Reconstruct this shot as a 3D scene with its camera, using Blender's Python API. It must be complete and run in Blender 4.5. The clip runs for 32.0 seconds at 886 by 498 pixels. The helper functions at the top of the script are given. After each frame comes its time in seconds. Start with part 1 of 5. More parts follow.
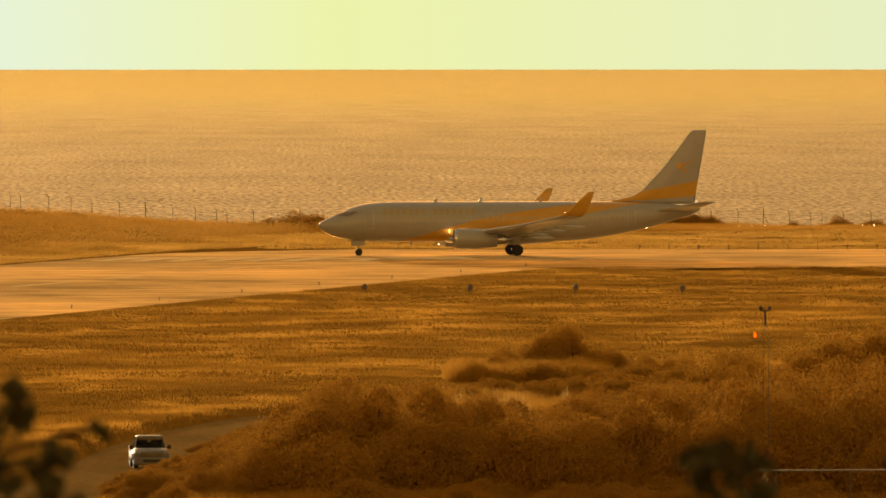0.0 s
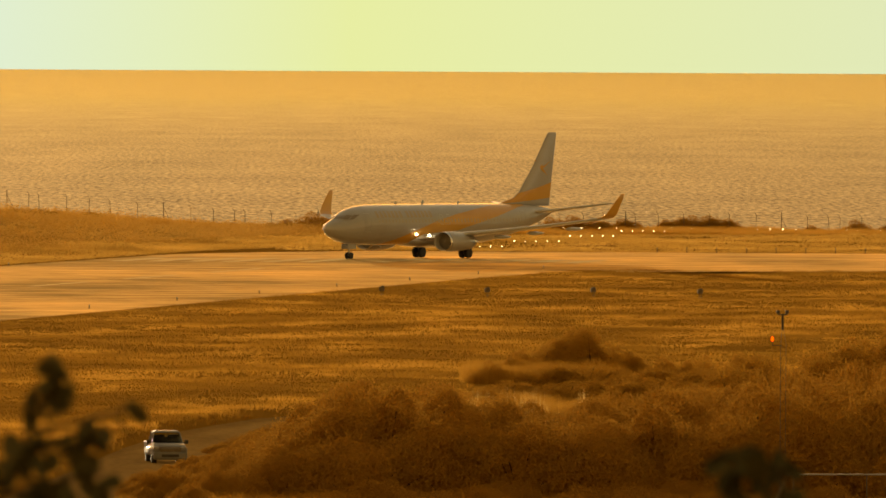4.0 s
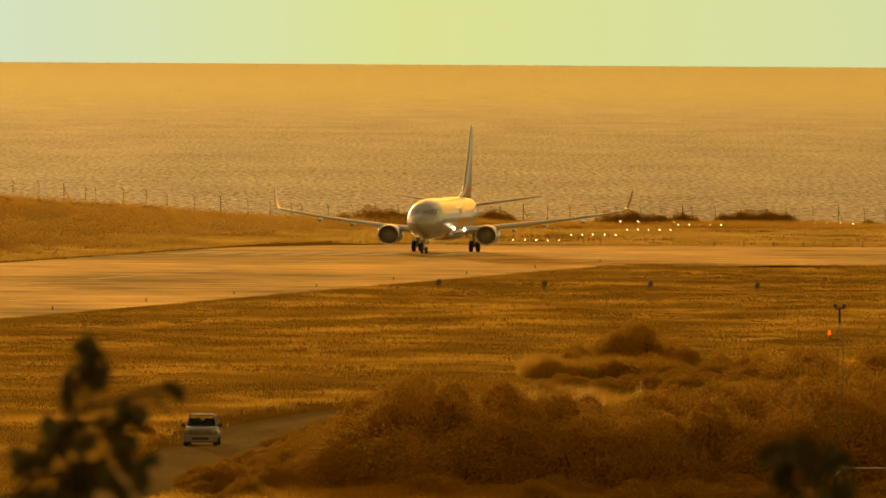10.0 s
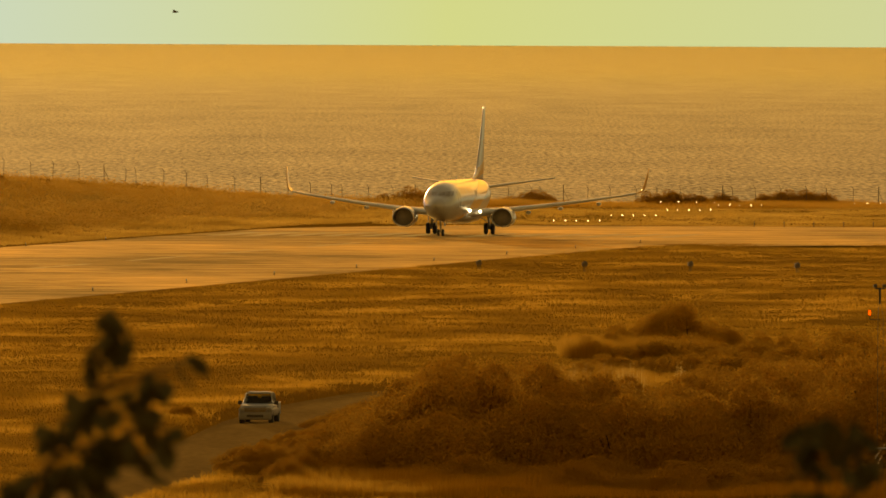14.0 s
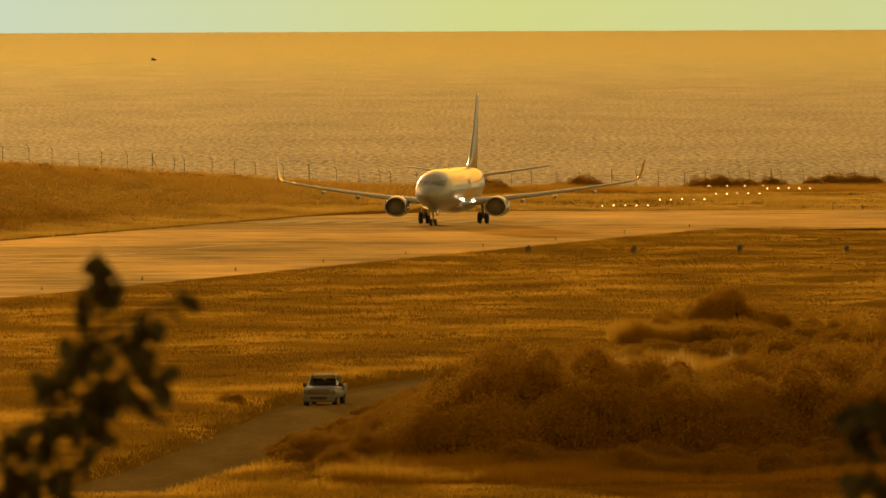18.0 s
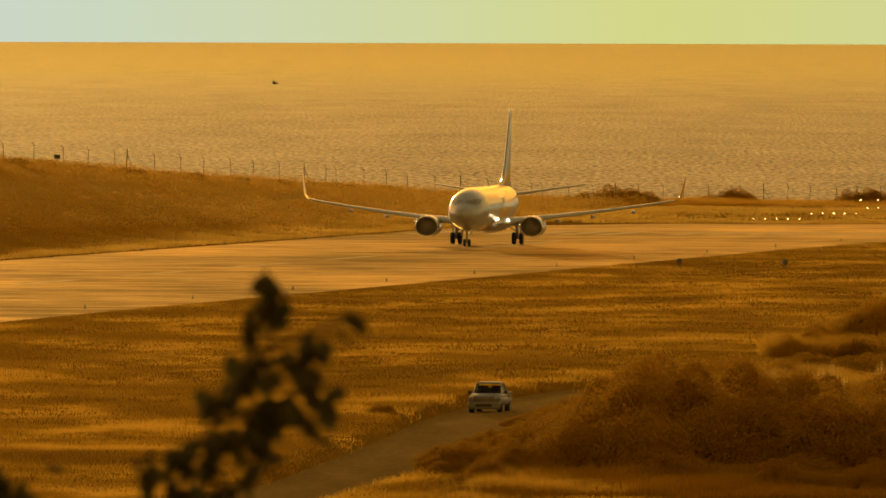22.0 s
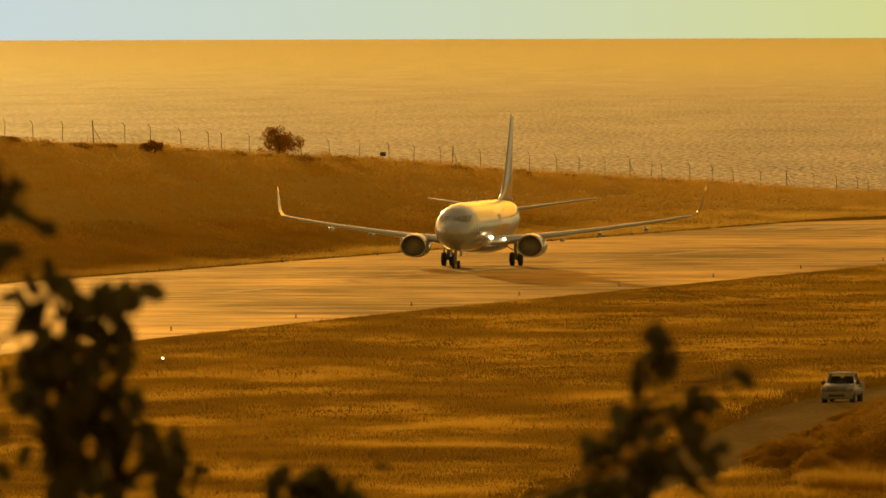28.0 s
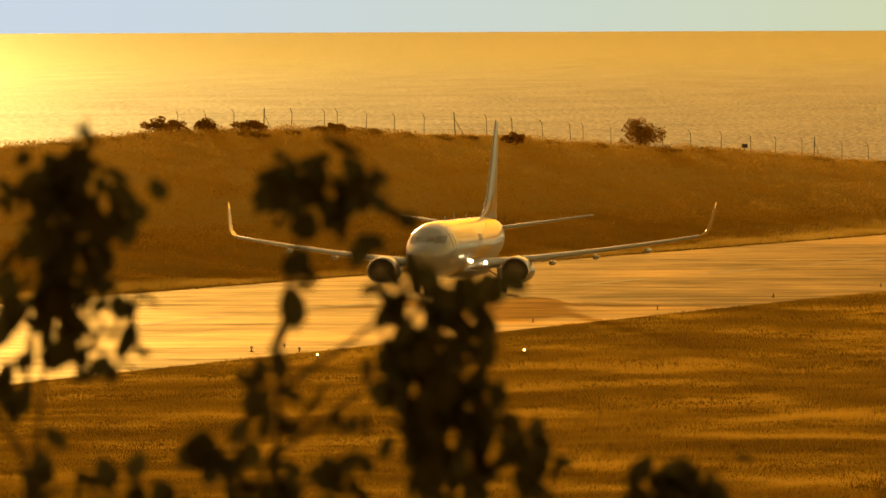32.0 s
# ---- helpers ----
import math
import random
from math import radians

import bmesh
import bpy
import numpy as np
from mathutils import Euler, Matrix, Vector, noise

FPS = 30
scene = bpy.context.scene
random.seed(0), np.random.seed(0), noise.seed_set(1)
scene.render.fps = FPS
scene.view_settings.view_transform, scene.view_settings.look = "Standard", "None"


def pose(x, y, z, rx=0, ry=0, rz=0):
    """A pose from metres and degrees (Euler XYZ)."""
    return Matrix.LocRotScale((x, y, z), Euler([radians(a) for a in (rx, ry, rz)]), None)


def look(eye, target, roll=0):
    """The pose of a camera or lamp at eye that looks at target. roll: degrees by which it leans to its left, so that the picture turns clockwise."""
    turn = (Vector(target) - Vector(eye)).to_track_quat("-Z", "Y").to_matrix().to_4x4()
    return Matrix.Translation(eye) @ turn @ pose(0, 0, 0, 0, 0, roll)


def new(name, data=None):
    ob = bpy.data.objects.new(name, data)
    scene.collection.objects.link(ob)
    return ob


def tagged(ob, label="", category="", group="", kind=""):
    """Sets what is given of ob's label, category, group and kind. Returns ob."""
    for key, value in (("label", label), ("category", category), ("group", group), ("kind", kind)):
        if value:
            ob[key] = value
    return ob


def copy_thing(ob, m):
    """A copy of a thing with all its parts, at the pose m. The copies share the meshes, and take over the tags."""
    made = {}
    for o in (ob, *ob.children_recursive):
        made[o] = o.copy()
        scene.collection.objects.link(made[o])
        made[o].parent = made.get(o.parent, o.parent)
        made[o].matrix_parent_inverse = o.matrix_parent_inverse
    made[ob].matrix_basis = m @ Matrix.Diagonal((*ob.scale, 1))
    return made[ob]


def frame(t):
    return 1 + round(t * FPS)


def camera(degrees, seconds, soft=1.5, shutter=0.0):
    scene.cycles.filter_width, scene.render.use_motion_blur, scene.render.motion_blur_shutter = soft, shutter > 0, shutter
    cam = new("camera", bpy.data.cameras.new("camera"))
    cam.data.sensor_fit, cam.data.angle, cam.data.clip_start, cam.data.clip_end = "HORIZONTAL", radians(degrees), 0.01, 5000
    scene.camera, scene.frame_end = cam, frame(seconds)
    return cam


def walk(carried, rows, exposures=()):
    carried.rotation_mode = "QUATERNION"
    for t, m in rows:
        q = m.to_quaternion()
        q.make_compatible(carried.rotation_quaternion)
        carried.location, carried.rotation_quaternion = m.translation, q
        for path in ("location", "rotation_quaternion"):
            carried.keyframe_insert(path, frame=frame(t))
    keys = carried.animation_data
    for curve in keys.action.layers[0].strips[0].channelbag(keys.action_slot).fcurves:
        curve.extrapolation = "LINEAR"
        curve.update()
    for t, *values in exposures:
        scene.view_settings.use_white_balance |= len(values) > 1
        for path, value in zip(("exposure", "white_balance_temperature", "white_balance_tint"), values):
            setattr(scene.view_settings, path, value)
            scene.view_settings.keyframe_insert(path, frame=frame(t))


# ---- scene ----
# ---- camera: stands on a hillside, pans with the airliner ----
EYE = (0.0, 0.0, 22.6)
cam = camera(3.0, 32.0, soft=1.6)
cam.data.dof.use_dof = True
cam.data.dof.focus_distance = 1500.0
cam.data.dof.aperture_fstop = 31.0
# seconds, bearing to the right, angle downwards, roll (degrees)
PAN = [
    (0, 0.3768, 0.7605, -0.013), (0.5, 0.3402, 0.6728, 0.005), (1, 0.2902, 0.9295, 0.021), (1.5, 0.3059, 0.9278, 0.097),
    (2, 0.338, 0.7338, 0.07), (2.5, 0.3777, 0.7746, 0.186), (3, 0.3574, 0.7652, 0.255), (3.5, 0.3422, 0.7522, 0.292),
    (5.5, 0.2081, 0.8467, 0.309), (6, 0.2435, 0.9255, 0.154), (6.5, 0.2012, 0.9219, 0.116), (7, 0.1377, 0.954, 0.182),
    (7.5, 0.055, 0.9525, 0.147), (8, 0.0158, 0.934, 0.251), (8.5, -0.0424, 0.9098, 0.362), (9, 0, 0.8982, 0.279),
    (9.5, 0.1225, 0.8458, 0.443), (10, 0.1236, 0.7769, 0.367), (10.5, 0.0231, 0.7872, 0.273), (11, -0.0014, 0.8197, 0.144),
    (11.5, -0.0322, 0.7988, 0.224), (12, 0.0285, 0.7737, 0.136), (12.5, 0.038, 0.821, 0.2), (13, 0.0312, 0.8403, 0.277),
    (13.5, -0.0101, 0.8438, 0.229), (14, -0.0123, 0.8427, 0.272), (14.5, -0.0201, 0.7778, 0.264), (16.5, -0.1741, 0.7244, 0.078),
    (17, -0.1956, 0.7527, -0.069), (17.5, -0.1521, 0.7703, -0.049), (18, -0.1783, 0.8897, -0.233), (18.5, -0.2653, 0.9167, -0.046),
    (19, -0.3607, 0.9117, -0.066), (19.5, -0.3973, 0.8203, -0.144), (20, -0.4364, 0.7939, -0.161), (20.5, -0.5011, 0.8067, 0.08),
    (21, -0.5832, 0.8446, -0.009), (21.5, -0.6375, 0.8495, 0.124), (22, -0.6902, 0.8501, 0.179), (22.5, -0.6927, 0.7432, 0.211),
    (23, -0.717, 0.6566, 0.188), (23.5, -0.8286, 0.692, 0.261), (24, -0.9776, 0.8267, 0.197), (24.5, -1.0124, 0.8263, 0.194),
    (25, -1.0783, 0.8384, 0.157), (25.5, -1.216, 0.8823, 0.053), (27.5, -1.6148, 0.8352, -0.039), (28, -1.7953, 0.8635, -0.173),
    (28.5, -1.9993, 0.9046, -0.114), (29, -2.0783, 0.9287, -0.11), (29.5, -2.1794, 0.9295, -0.115), (30, -2.3921, 0.824, -0.32),
    (30.5, -2.6196, 0.7882, -0.271), (31, -2.7583, 0.8111, -0.178), (31.5, -2.8624, 0.8258, -0.309), (32, -3.0202, 0.8875, -0.211),
]


def aim(az, down, roll):
    a, d = radians(az), radians(down)
    return look(EYE, (1000 * math.sin(a), 1000 * math.cos(a), EYE[2] - 1000 * math.tan(d)), roll)


walk(cam, [(t, aim(a, d, r)) for t, a, d, r in PAN], exposures=[(0.0, 0.78, 10000, 12), (3.0, 0.76, 10200, 11), (5.5, 0.62, 11500, 3), (9.0, 0.58, 12200, 3), (12.0, 0.38, 14200, 3), (26.0, 0.36, 14600, 3), (30.0, 0.36, 16000, 4), (32.0, 0.36, 16500, 5)])

# ---- world and sun ----
SUN_AZ, SUN_EL = radians(-6.1), radians(3.0)
world = bpy.data.worlds.new("world")
scene.world = world
world.use_nodes = True
wt = world.node_tree
sky = wt.nodes.new("ShaderNodeTexSky")
sky.sky_type, sky.sun_disc = "NISHITA", False
sky.sun_elevation, sky.sun_rotation = SUN_EL, SUN_AZ
sky.dust_density, sky.air_density, sky.ozone_density = 2.0, 1.5, 0.6
warm = wt.nodes.new("ShaderNodeMix")          # dusty evening air
warm.data_type, warm.blend_type = "RGBA", "MULTIPLY"
warm.inputs["Factor"].default_value = 1.0
turn = wt.nodes.new("ShaderNodeTexCoord")
parts = wt.nodes.new("ShaderNodeSeparateXYZ")
wt.links.new(turn.outputs["Generated"], parts.inputs[0])
sunward = wt.nodes.new("ShaderNodeMapRange")
sunward.inputs["From Min"].default_value, sunward.inputs["From Max"].default_value = -0.5, 0.7
wt.links.new(parts.outputs[1], sunward.inputs[0])
dusty = wt.nodes.new("ShaderNodeValToRGB")
for el, c in zip(dusty.color_ramp.elements, ((0.78, 0.54, 0.33), (0.62, 0.64, 0.72))):
    el.color = (*c, 1)
wt.links.new(sunward.outputs[0], dusty.inputs[0])
wt.links.new(dusty.outputs[0], warm.inputs[7])
wt.links.new(sky.outputs[0], warm.inputs[6])
high = wt.nodes["Background"]
wt.links.new(warm.outputs[2], high.inputs[0])
high.inputs[1].default_value = 0.34
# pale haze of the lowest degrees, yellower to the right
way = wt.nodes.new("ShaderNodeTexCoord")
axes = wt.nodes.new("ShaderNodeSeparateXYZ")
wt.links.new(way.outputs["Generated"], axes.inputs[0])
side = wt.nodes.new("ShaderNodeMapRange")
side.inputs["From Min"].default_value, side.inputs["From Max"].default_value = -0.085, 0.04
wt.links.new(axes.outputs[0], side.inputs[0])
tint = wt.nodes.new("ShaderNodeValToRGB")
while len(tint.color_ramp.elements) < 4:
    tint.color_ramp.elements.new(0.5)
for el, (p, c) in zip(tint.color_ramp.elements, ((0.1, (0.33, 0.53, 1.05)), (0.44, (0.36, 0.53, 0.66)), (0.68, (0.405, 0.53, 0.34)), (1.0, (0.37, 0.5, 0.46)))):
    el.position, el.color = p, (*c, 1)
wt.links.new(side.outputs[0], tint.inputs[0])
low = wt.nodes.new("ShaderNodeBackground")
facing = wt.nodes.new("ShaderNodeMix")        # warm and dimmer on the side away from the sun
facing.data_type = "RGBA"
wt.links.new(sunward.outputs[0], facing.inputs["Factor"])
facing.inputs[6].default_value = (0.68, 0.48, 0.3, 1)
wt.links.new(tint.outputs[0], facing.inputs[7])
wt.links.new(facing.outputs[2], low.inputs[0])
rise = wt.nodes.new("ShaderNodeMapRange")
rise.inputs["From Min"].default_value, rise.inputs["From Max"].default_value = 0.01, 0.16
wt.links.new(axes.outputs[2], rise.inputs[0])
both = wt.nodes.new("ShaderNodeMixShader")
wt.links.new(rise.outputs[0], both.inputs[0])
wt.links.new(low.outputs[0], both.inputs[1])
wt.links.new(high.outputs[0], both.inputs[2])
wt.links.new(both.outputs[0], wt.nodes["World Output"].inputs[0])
sun = new("sun", bpy.data.lights.new("sun", "SUN"))
sun.data.energy, sun.data.angle, sun.data.color = 4.0, radians(0.6), (1.0, 0.94, 0.8)
sun.matrix_world = look((1000 * math.cos(SUN_EL) * math.sin(SUN_AZ), 1000 * math.cos(SUN_EL) * math.cos(SUN_AZ), 1000 * math.sin(SUN_EL)), (0, 0, 0))


# ---- materials ----
def material(name, build):
    m = bpy.data.materials.new(name)
    m.use_nodes = True
    nt = m.node_tree
    nt.nodes.clear()
    out = nt.nodes.new("ShaderNodeOutputMaterial")
    nt.links.new(build(nt), out.inputs[0])
    return m


def node(nt, kind, inputs=None, **props):
    n = nt.nodes.new(kind)
    for k, v in props.items():
        setattr(n, k, v)
    for k, v in (inputs or {}).items():
        if isinstance(v, bpy.types.NodeSocket):
            nt.links.new(v, n.inputs[k])
        else:
            n.inputs[k].default_value = v
    return n


def ramp(nt, fac, stops):
    r = nt.nodes.new("ShaderNodeValToRGB")
    nt.links.new(fac, r.inputs[0])
    el = r.color_ramp.elements
    while len(el) < len(stops):
        el.new(0.5)
    for e, (p, c) in zip(el, stops):
        e.position, e.color = p, (*c, 1)
    return r.outputs[0]


def noise_at(nt, scale, detail=4, stretch=(1, 1, 1), rough=0.55):
    tc = nt.nodes.new("ShaderNodeTexCoord")
    mp = node(nt, "ShaderNodeMapping", {"Vector": tc.outputs["Object"], "Scale": stretch})
    n = node(nt, "ShaderNodeTexNoise", {"Vector": mp.outputs[0], "Scale": scale, "Detail": detail, "Roughness": rough})
    return n.outputs[0]


def surface(name, stops, scale=3.0, rough=0.6, metal=0.0, bump=0.0, stretch=(1, 1, 1), spec=0.5, bump_scale=None, coat=0.0):
    def build(nt):
        f = noise_at(nt, scale, 5, stretch)
        f2 = noise_at(nt, scale * 9, 3, stretch)
        mix = node(nt, "ShaderNodeMix", {"Factor": 0.35, "A": f, "B": f2}, data_type="FLOAT")
        col = ramp(nt, mix.outputs[0], stops)
        p = node(nt, "ShaderNodeBsdfPrincipled", {"Base Color": col, "Metallic": metal, "Specular IOR Level": spec, "Coat Weight": coat, "Coat Roughness": 0.12})
        rr = node(nt, "ShaderNodeMapRange", {"Value": f2, "To Min": max(0.02, rough - 0.1), "To Max": min(1, rough + 0.1)})
        nt.links.new(rr.outputs[0], p.inputs["Roughness"])
        if bump:
            b = node(nt, "ShaderNodeBump", {"Strength": 0.6, "Distance": bump, "Height": noise_at(nt, bump_scale or scale * 6, 4, stretch)})
            nt.links.new(b.outputs[0], p.inputs["Normal"])
        return p.outputs[0]
    return material(name, build)


def plant(name, stops, thin=0.5, rough=0.6, patches=None):
    def build(nt):
        oi = nt.nodes.new("ShaderNodeNewGeometry")
        fac = oi.outputs["Random Per Island"]
        if patches:
            big = noise_at(nt, 1.0, 3, patches, 0.6)
            wide = node(nt, "ShaderNodeMapRange", {"Value": big, "From Min": 0.36, "From Max": 0.66})
            fac = node(nt, "ShaderNodeMix", {"Factor": 0.93, "A": fac, "B": wide.outputs[0]}, data_type="FLOAT").outputs[0]
        col = ramp(nt, fac, stops)
        p = node(nt, "ShaderNodeBsdfPrincipled", {"Base Color": col, "Roughness": rough, "Specular IOR Level": 0.0})
        tr = node(nt, "ShaderNodeBsdfTranslucent", {"Color": col})
        return node(nt, "ShaderNodeMixShader", {0: thin, 1: p.outputs[0], 2: tr.outputs[0]}).outputs[0]
    return material(name, build)


def glow(name, color, strength):
    def build(nt):
        return node(nt, "ShaderNodeEmission", {"Color": (*color, 1), "Strength": strength}).outputs[0]
    return material(name, build)


def ground_build(nt):
    """Brown field soil; dune sand beyond the runway, lightened to imitate haze."""
    f = noise_at(nt, 0.08, 5, (1, 0.2, 1))
    f2 = noise_at(nt, 0.7, 3, (1, 0.2, 1))
    mix = node(nt, "ShaderNodeMix", {"Factor": 0.35, "A": f, "B": f2}, data_type="FLOAT")
    soil = ramp(nt, mix.outputs[0], [(0.3, (0.21, 0.098, 0.02)), (0.55, (0.26, 0.122, 0.026)), (0.75, (0.31, 0.148, 0.033))])
    hazed_sand = ramp(nt, mix.outputs[0], [(0.3, (0.55, 0.305, 0.088)), (0.7, (0.62, 0.345, 0.1))])
    tc = nt.nodes.new("ShaderNodeTexCoord")
    xyz = node(nt, "ShaderNodeSeparateXYZ", {0: tc.outputs["Object"]})
    d = node(nt, "ShaderNodeMath", {0: xyz.outputs[1], 1: 0.147, 2: -242.0}, operation="MULTIPLY_ADD")
    off = node(nt, "ShaderNodeMath", {0: d.outputs[0], 1: xyz.outputs[0]}, operation="SUBTRACT")
    dune = node(nt, "ShaderNodeMapRange", {"Value": off.outputs[0], "From Min": 30.0, "From Max": 60.0})
    col = node(nt, "ShaderNodeMix", {"Factor": dune.outputs[0], 6: soil, 7: hazed_sand}, data_type="RGBA")
    b = node(nt, "ShaderNodeBump", {"Strength": 0.6, "Distance": 0.05, "Height": noise_at(nt, 1.6, 4, (1, 0.4, 1))})
    return node(nt, "ShaderNodeBsdfPrincipled", {"Base Color": col.outputs[2], "Roughness": 0.95, "Specular IOR Level": 0.0, "Normal": b.outputs[0]}).outputs[0]


M_GROUND = material("dry_earth", ground_build)
M_ROAD = surface("dirt_track", [(0.3, (0.2, 0.11, 0.04)), (0.7, (0.34, 0.195, 0.072))], 0.3, 0.9, bump=0.06, stretch=(1, 0.15, 1), bump_scale=1.5, spec=0.0)
M_GRASS = plant("dry_grass", [(0.15, (0.17, 0.078, 0.015)), (0.5, (0.25, 0.117, 0.022)), (0.85, (0.44, 0.212, 0.044))], 0.5, 0.6, (0.09, 0.035, 0.1))
M_LEAF = plant("bush_leaves", [(0.0, (0.34, 0.167, 0.038)), (0.5, (0.36, 0.177, 0.041)), (1.0, (0.39, 0.193, 0.045))], 0.18)
# Scrub colour is lightened to imitate haze over the shaded dune slope.
M_SCRUB = plant("hazed_dry_scrub", [(0.1, (0.54, 0.275, 0.066)), (0.5, (0.57, 0.29, 0.072)), (0.9, (0.6, 0.308, 0.078))], 0.22, 0.8, (0.05, 0.02, 0.1))
M_WEED = plant("brown_weeds", [(0.0, (0.32, 0.155, 0.032)), (0.6, (0.38, 0.186, 0.04)), (1.0, (0.48, 0.238, 0.053))], 0.32)
# Dune shrubs get the same haze lightening in their colour.
M_SHRUB = plant("dune_shrub", [(0.0, (0.58, 0.325, 0.095)), (0.5, (0.61, 0.342, 0.1)), (1.0, (0.64, 0.36, 0.107))], 0.2, 0.8)
# Lighter copy of the bush leaves, imitating haze in front of distant bushes.
M_HAZED_LEAF = plant("hazed_bush_leaves", [(0.0, (0.34, 0.168, 0.036)), (0.5, (0.38, 0.19, 0.042)), (1.0, (0.44, 0.222, 0.05))], 0.2)
# Lighter copy of the field grass, imitating sunlight on the verge.
M_VERGE = plant("sunlit_verge_grass", [(0.1, (0.36, 0.19, 0.046)), (0.5, (0.44, 0.236, 0.06)), (0.9, (0.54, 0.295, 0.08))], 0.4, 0.8, (0.1, 0.04, 0.1))
M_TITLE = surface("pale_orange_paint", [(0.3, (0.36, 0.28, 0.18)), (0.7, (0.4, 0.31, 0.2))], 0.7, 0.45, coat=0.6)
M_BARK = surface("bark", [(0.3, (0.03, 0.022, 0.015)), (0.7, (0.07, 0.052, 0.035))], 6, 0.95, bump=0.01, spec=0.05)
M_WHITE = surface("white_paint", [(0.3, (0.32, 0.315, 0.31)), (0.7, (0.37, 0.365, 0.36))], 0.7, 0.42, coat=0.6, spec=0.3)
M_BAND = surface("orange_paint", [(0.3, (0.55, 0.29, 0.07)), (0.7, (0.6, 0.33, 0.085))], 0.7, 0.45, spec=0.15, coat=0.6)
M_WING = surface("wing_grey", [(0.3, (0.42, 0.43, 0.44)), (0.7, (0.5, 0.51, 0.52))], 1.5, 0.4, metal=0.2)
M_METAL = surface("bright_metal", [(0.3, (0.6, 0.6, 0.6)), (0.7, (0.72, 0.72, 0.72))], 3, 0.22, metal=1.0)
M_FAN = surface("fan_grey", [(0.3, (0.2, 0.17, 0.14)), (0.7, (0.26, 0.225, 0.19))], 4, 0.6)
M_DARK = surface("dark_metal", [(0.3, (0.04, 0.035, 0.03)), (0.7, (0.07, 0.06, 0.05))], 4, 0.7, spec=0.15)
M_TYRE = surface("rubber", [(0.3, (0.018, 0.018, 0.018)), (0.7, (0.03, 0.03, 0.03))], 8, 0.8)
M_GLASS = surface("dark_glass", [(0.3, (0.2, 0.17, 0.14)), (0.7, (0.25, 0.21, 0.175))], 2, 0.3, spec=0.5)
# Lighter than the cockpit glass, to imitate sky glow in the cabin windows.
M_PANE = surface("cabin_glass", [(0.3, (0.34, 0.29, 0.23)), (0.7, (0.4, 0.35, 0.28))], 2, 0.3, spec=0.3, coat=0.6)
M_POST = surface("weathered_post", [(0.3, (0.11, 0.085, 0.06)), (0.7, (0.2, 0.16, 0.12))], 4, 0.85, spec=0.1)
# Pale colour stands in for the golden backlight on grass tips.
M_LIT_TIPS = plant("backlit_grass_tips", [(0.0, (0.34, 0.2, 0.06)), (1.0, (0.6, 0.4, 0.16))], 0.6)
M_TWIGLEAF = plant("twig_leaves", [(0.0, (0.03, 0.03, 0.012)), (0.8, (0.07, 0.05, 0.018)), (1.0, (0.12, 0.05, 0.02))], 0.12, 0.95)
M_TRUCK = surface("truck_paint", [(0.3, (0.14, 0.136, 0.132)), (0.7, (0.17, 0.166, 0.162))], 1.5, 0.5, coat=0.1, spec=0.25)
M_BIRD = surface("feathers", [(0.3, (0.1, 0.09, 0.08)), (0.7, (0.2, 0.18, 0.16))], 10, 0.7)
M_LENS = surface("lamp_glass", [(0.3, (0.24, 0.23, 0.22)), (0.7, (0.3, 0.29, 0.28))], 5, 0.15, spec=0.6)
M_CLEAR = material("clear_glass", lambda nt: node(nt, "ShaderNodeBsdfPrincipled", {"Base Color": (0.75, 0.8, 0.78, 1), "Roughness": 0.02, "Transmission Weight": 1.0, "IOR": 1.1}).outputs[0])
M_LAMP = glow("lamp_glow", (1.0, 0.75, 0.45), 9.0)
M_LAND = glow("landing_light_glow", (1.0, 0.9, 0.75), 14.0)
M_RED = glow("red_light_glow", (1.0, 0.06, 0.01), 2.6)


def runway_build(nt):
    f = noise_at(nt, 1.0, 5, (0.07, 0.16, 1), 0.7)
    g = noise_at(nt, 1.0, 4, (0.35, 0.4, 1))
    big = noise_at(nt, 1.0, 3, (0.03, 0.012, 1))
    m1 = node(nt, "ShaderNodeMix", {"Factor": 0.3, "A": f, "B": g}, data_type="FLOAT")
    mix = node(nt, "ShaderNodeMix", {"Factor": 0.35, "A": m1.outputs[0], "B": big}, data_type="FLOAT")
    # Base colour and gloss below are tinted orange to imitate sunset light.
    col = ramp(nt, mix.outputs[0], [(0.36, (0.12, 0.068, 0.026)), (0.46, (0.165, 0.095, 0.037)), (0.54, (0.21, 0.122, 0.049)), (0.64, (0.29, 0.17, 0.07))])
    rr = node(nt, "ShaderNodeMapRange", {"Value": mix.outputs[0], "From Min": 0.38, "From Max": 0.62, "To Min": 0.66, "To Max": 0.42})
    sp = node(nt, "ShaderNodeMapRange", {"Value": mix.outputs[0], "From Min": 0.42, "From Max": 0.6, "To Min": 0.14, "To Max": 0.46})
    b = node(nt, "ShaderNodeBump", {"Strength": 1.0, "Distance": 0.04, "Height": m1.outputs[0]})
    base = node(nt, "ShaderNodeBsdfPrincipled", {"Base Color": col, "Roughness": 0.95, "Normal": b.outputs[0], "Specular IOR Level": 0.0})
    sunset_gloss = node(nt, "ShaderNodeBsdfAnisotropic", {"Color": (1.0, 0.66, 0.29, 1), "Roughness": rr.outputs[0], "Normal": b.outputs[0]})
    return node(nt, "ShaderNodeMixShader", {0: sp.outputs[0], 1: base.outputs[0], 2: sunset_gloss.outputs[0]}).outputs[0]


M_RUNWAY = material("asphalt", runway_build)


